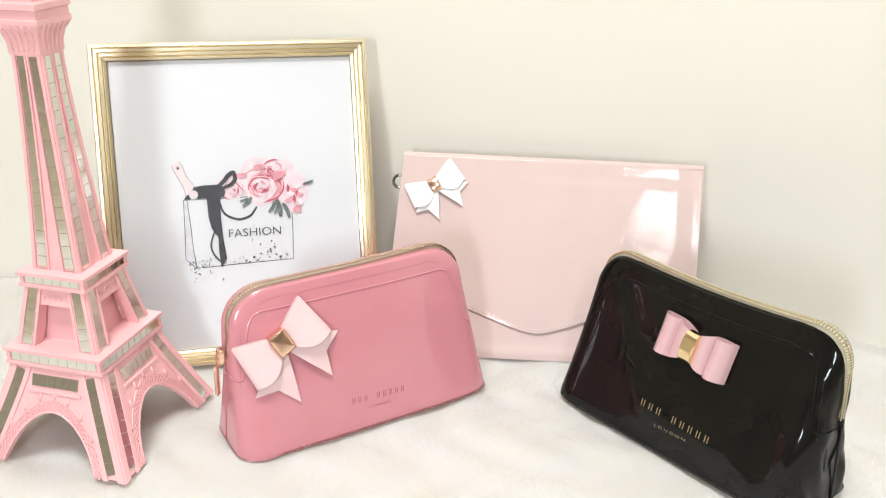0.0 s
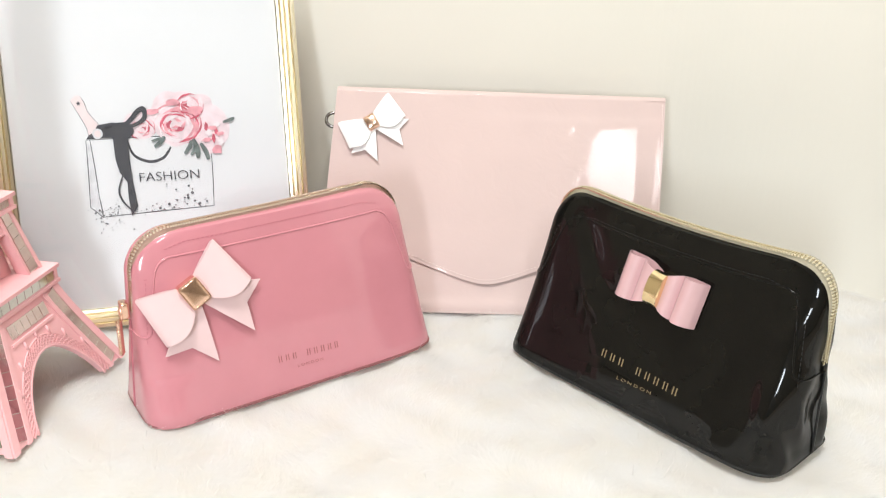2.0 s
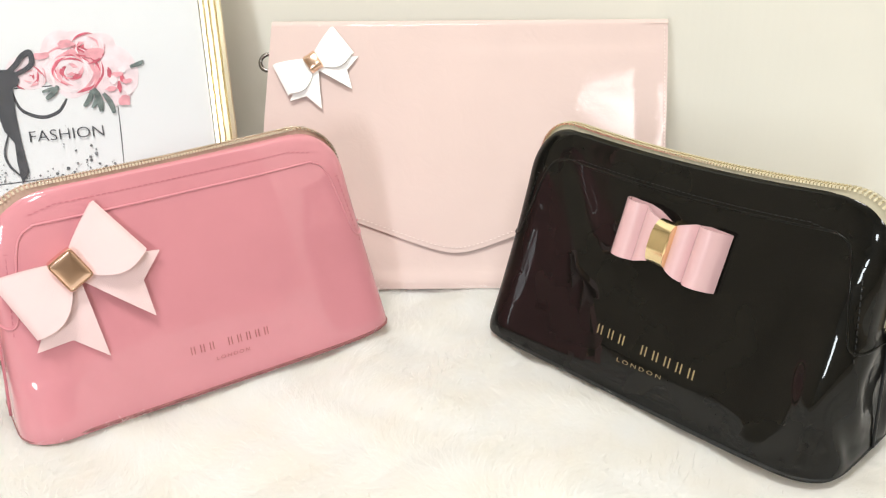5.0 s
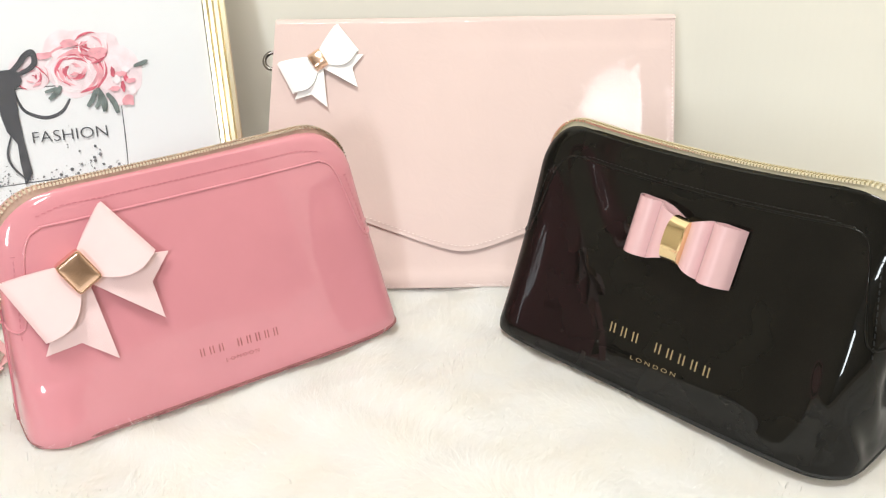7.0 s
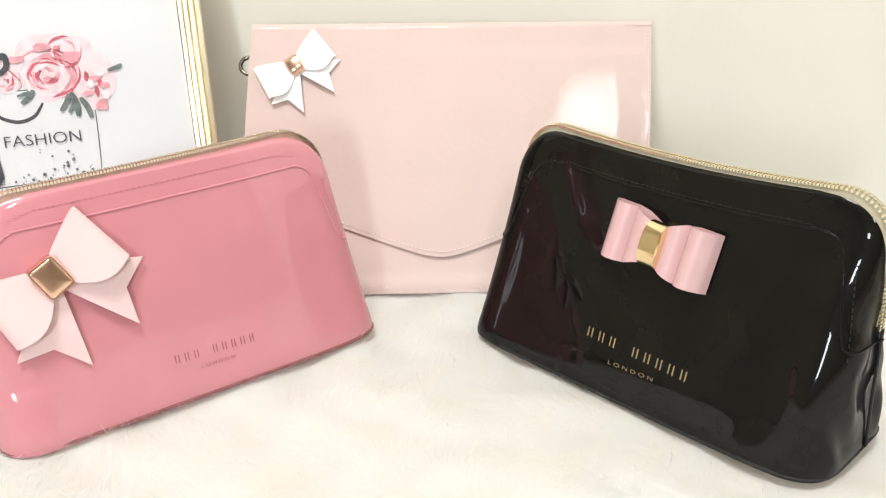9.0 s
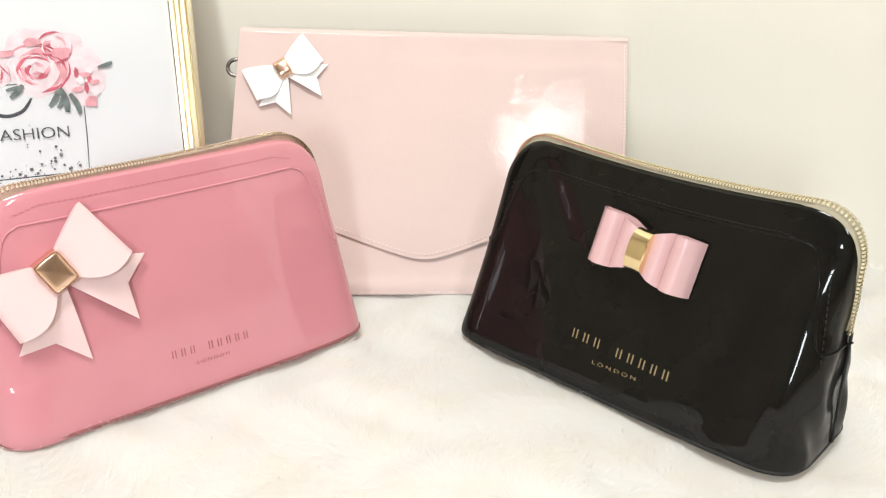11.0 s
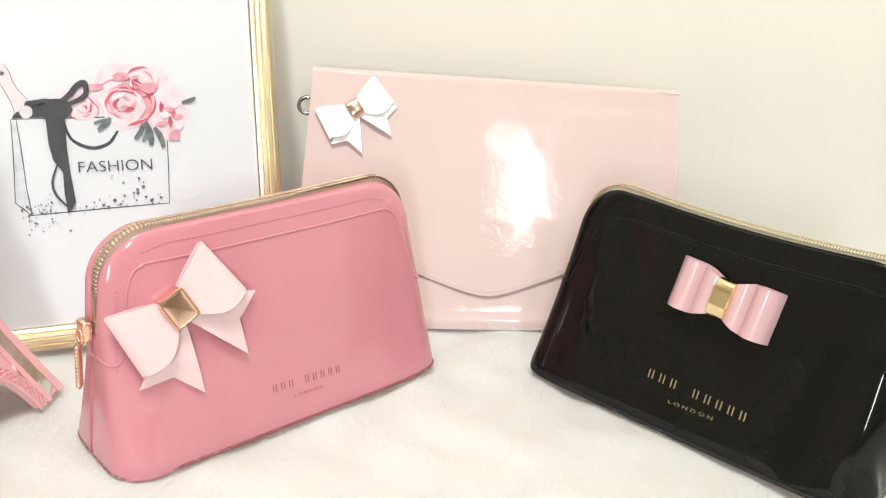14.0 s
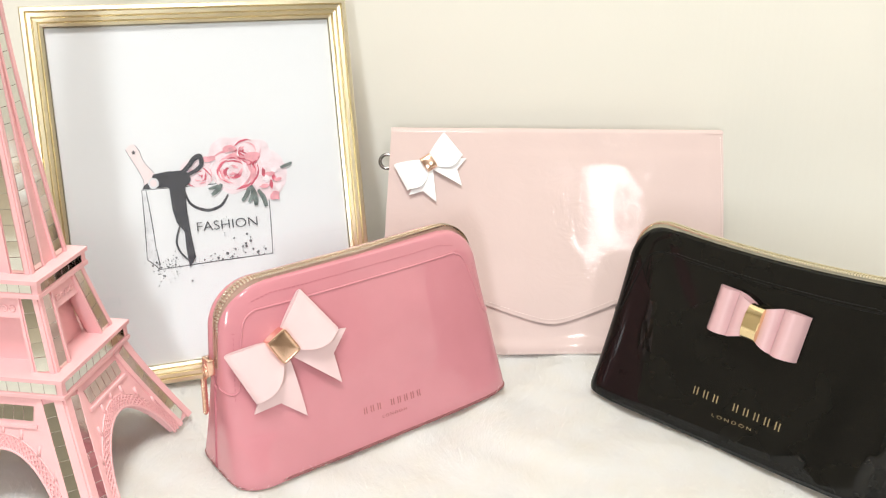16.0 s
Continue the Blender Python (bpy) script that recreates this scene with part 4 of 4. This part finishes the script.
        for k in range(34):
            t0, t1 = math.pi * k / 34, math.pi * (k + 1) / 34
            for ta, tb, ra, rb in ((t0, t1, 0.0018, 0.0055), (t1, t0, 0.0018, 0.0055), (t0, t1, 0.0055, 0.0092), (t1, t0, 0.0055, 0.0092)):
                a, b = on_face(ta, ra), on_face(tb, rb)
                d = (b - a).normalized()
                o = len(verts)
                verts += [turn @ v for v in box_points((a + b) / 2, d, d.cross(Vector((0, 1, 0))).normalized(), Vector((0, 1, 0)), (b - a).length, 0.0007, 0.0016)]
                faces += [tuple(o + q for q in f) for f in BOX_FACES]
        part("arch_lattice", mesh_of("arch_lattice", verts, faces, TOWER_PINK), tw, "raised diamond lattice round the arch", kind="stuff")
        for k in range(7):
            t = math.pi * (k + 1.5) / 9
            a, b = on_face(t, 0.0102), on_face(t, 0.0102)
            b.z = min(b.z + 0.006, 0.0545)
            b.y = -flare(b.z) - 0.0002
            if b.z > a.z + 0.001:
                part("arch_tooth", tube("arch_tooth", [turn @ a, turn @ b], 0.0011, TOWER_PINK, 6), tw)
        for s in (-1, 1):
            rail("leg_rail", turn, lambda z: s * (flare(z) - 0.0029), flare, 0.0, TOP1, 0.0058, 0.0014)
            rail("leg_rail", turn, lambda z: s * (flare(z) - 0.0164), flare, 0.0, TOP1, 0.0040, 0.0012)
            zs = np.linspace(0.004, 0.070, 9)
            for z0, z1 in zip(zs, zs[1:]):
                strip(tw, turn, (s * (flare(z0) - 0.0101), flare(z0), z0), (s * (flare(z1) - 0.0101), flare(z1), z1), 0.0084, 1)
        rail("panel_rail", turn, lambda z: 0.0, flare, 0.0545, 0.0562, 0.046, 0.0012, 2)
        za = 0.0630
        for k in range(6):
            x = (-2.5 + k) * 0.0068
            strip(tw, turn, (x, flare(za - 0.0045), za - 0.0045), (x, flare(za + 0.0045), za + 0.0045), 0.0066, 1)
    # platforms
    for z, a, t in ((0.0735, 0.0412, 0.0140), (0.1345, 0.0275, 0.0120)):
        part("platform", ring_solid("platform", [(a - 0.002, z - 0.001), (a + 0.0012, z), (a + 0.0012, z + 0.0026), (a - 0.0006, z + 0.0028), (a - 0.0006, z + t - 0.0028), (a + 0.0018, z + t - 0.0026),
                                                 (a + 0.0018, z + t), (a - 0.001, z + t + 0.0004)]), tw)
        count = 9 if a > 0.03 else 6
        step = 2 * (a - 0.004) / count
        for turn in turns:
            for k in range(count):
                x = (k - (count - 1) / 2) * step
                strip(tw, turn, (x, a - 0.0008, z + 0.0031), (x, a - 0.0008, z + t - 0.0031), step * 0.98, 1)
            for sx in (-1, 1):
                rail("corner_post", turn, lambda q: sx * (a - 0.0016), lambda q: a - 0.0008, z + 0.002, z + t - 0.002, 0.0034, 0.0012, 2)
    # middle storey: a core, four legs of two faces each, and lintels
    m0, m1 = 0.0873, 0.1346

    def mid(z):
        return 0.0345 + (0.0252 - 0.0345) * (z - m0) / (m1 - m0)
    part("core", ring_solid("core", [(mid(m0) * 0.60, m0), (mid(m1) * 0.60, m1)]), tw)
    for turn in turns:
        for s in (-1, 1):
            v = []
            for z in (m0, m1):
                a, k = mid(z), 0.56 if z == m0 else 0.44
                v.append([(s * a * 0.995, -a, z), (s * a * k, -a, z), (s * a * k, -a + 0.009, z), (s * a * 0.995, -a + 0.009, z)])
            part("leg", prism("leg", v, turn), tw)
            rail("leg_rail", turn, lambda z: s * (mid(z) - 0.0015), mid, m0, m1, 0.0030, 0.0013, 3)
            rail("leg_rail", turn, lambda z: s * (mid(z) * (0.585 - 0.10 * (z - m0) / (m1 - m0))), mid, m0, m1, 0.0018, 0.0013, 3)
            zs = np.linspace(m0 + 0.001, m1 - 0.001, 6)
            for z0, z1 in zip(zs, zs[1:]):
                def centre(z):
                    return s * (mid(z) * (0.80 - 0.06 * (z - m0) / (m1 - m0)) - 0.0006)
                strip(tw, turn, (centre(z0), mid(z0), z0), (centre(z1), mid(z1), z1), mid(z0) * 0.27, 1)
        v = [[(-mid(z) * 0.55, -mid(z) + 0.0004, z), (mid(z) * 0.55, -mid(z) + 0.0004, z), (mid(z) * 0.55, -mid(z) + 0.008, z), (-mid(z) * 0.55, -mid(z) + 0.008, z)] for z in (0.1205, m1)]
        part("lintel", prism("lintel", v, turn), tw)
        for k in range(4):
            x = (k - 1.5) * 0.0052
            c = Vector((x, -mid(0.126) + 0.0002, 0.1262))
            ring = [turn @ (c + Vector((0.0019 * math.cos(t), 0, 0.0019 * math.sin(t)))) for t in np.linspace(0, 2 * math.pi, 12, endpoint=False)]
            part("lintel_scroll", tube("lintel_scroll", ring, 0.0005, TOWER_PINK, 5, True), tw)
    # upper shaft
    s0, s1 = 0.146, 0.3065

    def shaft(z):
        f = min(max((z - s0) / (s1 - s0), 0), 1)
        return 0.0114 + 0.0084 * (1 - f) ** 1.4

    def share(z, low, high):
        return low + (high - low) * min(max((z - s0) / (s1 - s0), 0), 1)
    part("shaft", ring_solid("shaft", [(shaft(z) - 0.0004, z) for z in np.linspace(0.1455, 0.312, 16)]), tw)
    for turn in turns:
        for s in (-1, 1):
            rail("shaft_rail", turn, lambda z: s * (shaft(z) - 0.0012), shaft, s0, 0.309, 0.0026, 0.0012, 12)
            rail("shaft_rail", turn, lambda z: s * shaft(z) * share(z, 0.32, 0.08), shaft, s0, 0.309, 0.0014, 0.0012, 12)
            zs = np.linspace(s0 + 0.0015, s1, 17)
            for z0, z1 in zip(zs, zs[1:]):
                strip(tw, turn, (s * shaft(z0) * share(z0, 0.60, 0.44), shaft(z0) - 0.0002, z0), (s * shaft(z1) * share(z1, 0.60, 0.44), shaft(z1) - 0.0002, z1), shaft(z0) * share(z0, 0.40, 0.52), 1)
    # capital under the top deck
    part("capital", ring_solid("capital", [(0.0112, 0.304), (0.0130, 0.3075), (0.0133, 0.315), (0.0150, 0.3215), (0.0180, 0.3265), (0.0186, 0.328), (0.0186, 0.331), (0.0176, 0.3315), (0.0176, 0.337),
                                           (0.0192, 0.338), (0.0192, 0.342), (0.012, 0.3425)]), tw)
    for turn in turns:
        for k in range(5):
            x = (k - 2) * 0.0056
            line = [turn @ Vector((x * (0.74 + 0.26 * f), -0.0128 - 0.0052 * f ** 2.2 - 0.0004, 0.309 + 0.0185 * f)) for f in np.linspace(0, 1, 6)]
            part("capital_rib", tube("capital_rib", line, 0.0008, TOWER_PINK, 6), tw)
    part("top_deck", ring_solid("top_deck", [(0.0125, 0.3420), (0.0125, 0.356), (0.0140, 0.357), (0.0140, 0.360), (0.004, 0.366), (0.0012, 0.40)]), tw)


tower()


# ---- fur rug ----
def rug():
    ob = thing("fur_rug", pose(0, 0, 0), "fluffy white faux fur rug spread under the display", "rug")

    def ground(x, y):
        lumps = np.sin(x * 47 + 1.9 * np.sin(y * 31 + 0.4) + 0.8 * np.sin(x * 17)) * np.cos(y * 53 + 1.6 * np.sin(x * 29) + 0.6)
        return -0.0036 + 0.0016 * np.sin(x * 23 + 1.3 * np.sin(y * 19)) * np.cos(y * 21 + 0.6) + 0.0019 * lumps + 0.0008 * np.sin(x * 101 + 2 * np.sin(y * 73))
    nx, ny = 260, 170
    xs, ys = np.linspace(-0.85, 0.62, nx), np.linspace(0.02, 0.95, ny)
    verts = [(x, min(y, 0.884 - 0.1097 * x), float(ground(x, y))) for y in ys for x in xs]
    faces = [(j * nx + i, j * nx + i + 1, (j + 1) * nx + i + 1, (j + 1) * nx + i) for j in range(ny - 1) for i in range(nx - 1)]
    data = bpy.data.meshes.new("backing")
    data.from_pydata(verts, [], faces)
    data.materials.append(FUR)
    data.shade_smooth()
    part("backing", data, ob)
    rng = np.random.default_rng(5)
    n = 520000
    x, y = rng.uniform(-0.44, 0.52, n), rng.uniform(0.33, 0.92, n)
    ok = y < 0.880 - 0.1097 * x
    for base, half, near, far in ((pink_bag, 0.111, 0.0395, 0.030), (black_bag, 0.115, 0.0510, 0.030)):
        inv = base.matrix_world.inverted()
        u, v = inv[0][0] * x + inv[0][1] * y + inv[0][3], inv[1][0] * x + inv[1][1] * y + inv[1][3]
        ok &= (abs(u) > half) | (v < -near) | (v > far)
    x, y = x[ok], y[ok]
    n = len(x)
    z = ground(x, y)
    length = np.where(rng.random(n) < 0.15, rng.uniform(0.009, 0.016, n), rng.uniform(0.004, 0.0085, n))
    swirl = 2.2 * np.sin(x * 19 + 2 * np.sin(y * 13)) + 1.8 * np.cos(y * 23 + x * 9) + rng.normal(0, 0.55, n)
    lean = np.clip(rng.normal(1.14, 0.22, n), 0.35, 1.5)
    dx, dy = np.cos(swirl), np.sin(swirl)
    px, py = -dy, dx
    half = rng.uniform(0.00007, 0.00016, n)
    pts = np.zeros((n, 5, 3))
    for k, (f, wd) in enumerate(((0.0, 1.0), (0.55, 0.75), (1.0, 0.0))):
        out = length * (f * np.sin(lean) * (0.55 + 0.45 * f))
        up = length * (f * np.cos(lean) * (1.2 - 0.3 * f)) + 0.2 * length * f * (1 - f)
        cx, cy, cz = x + dx * out, y + dy * out, z + up - 0.001
        if k < 2:
            for s, q in ((-1, 2 * k), (1, 2 * k + 1)):
                pts[:, q, 0], pts[:, q, 1], pts[:, q, 2] = cx + s * px * half * wd, cy + s * py * half * wd, cz
        else:
            pts[:, 4, 0], pts[:, 4, 1], pts[:, 4, 2] = cx, cy, cz
    base = np.arange(n)[:, None] * 5
    quads = base + np.array([[2, 3, 1, 0]])
    tris = base + np.array([[4, 3, 2]])
    data = bpy.data.meshes.new("fur_fibre")
    data.vertices.add(n * 5)
    data.vertices.foreach_set("co", pts.reshape(-1))
    loops = np.concatenate([quads.reshape(-1), tris.reshape(-1)]).astype(np.int32)
    data.loops.add(len(loops))
    data.loops.foreach_set("vertex_index", loops)
    data.polygons.add(2 * n)
    starts = np.concatenate([np.arange(n) * 4, n * 4 + np.arange(n) * 3]).astype(np.int32)
    data.polygons.foreach_set("loop_start", starts)
    data.update(calc_edges=True)
    data.validate()
    data.materials.append(FUR)
    data.shade_smooth()
    # the soft pile shades as one lumpy surface
    e = 0.002
    up = np.stack([-1.5 * (ground(x + e, y) - ground(x - e, y)) / (2 * e), -1.5 * (ground(x, y + e) - ground(x, y - e)) / (2 * e), np.ones(n)], axis=1)
    up += rng.normal(0, 0.14, (n, 3))
    up /= np.linalg.norm(up, axis=1)[:, None]
    data.normals_split_custom_set_from_vertices(np.repeat(up, 5, axis=0).astype(np.float32))
    part("fur_fibre", data, ob, "long soft white fibres", kind="stuff")


rug()
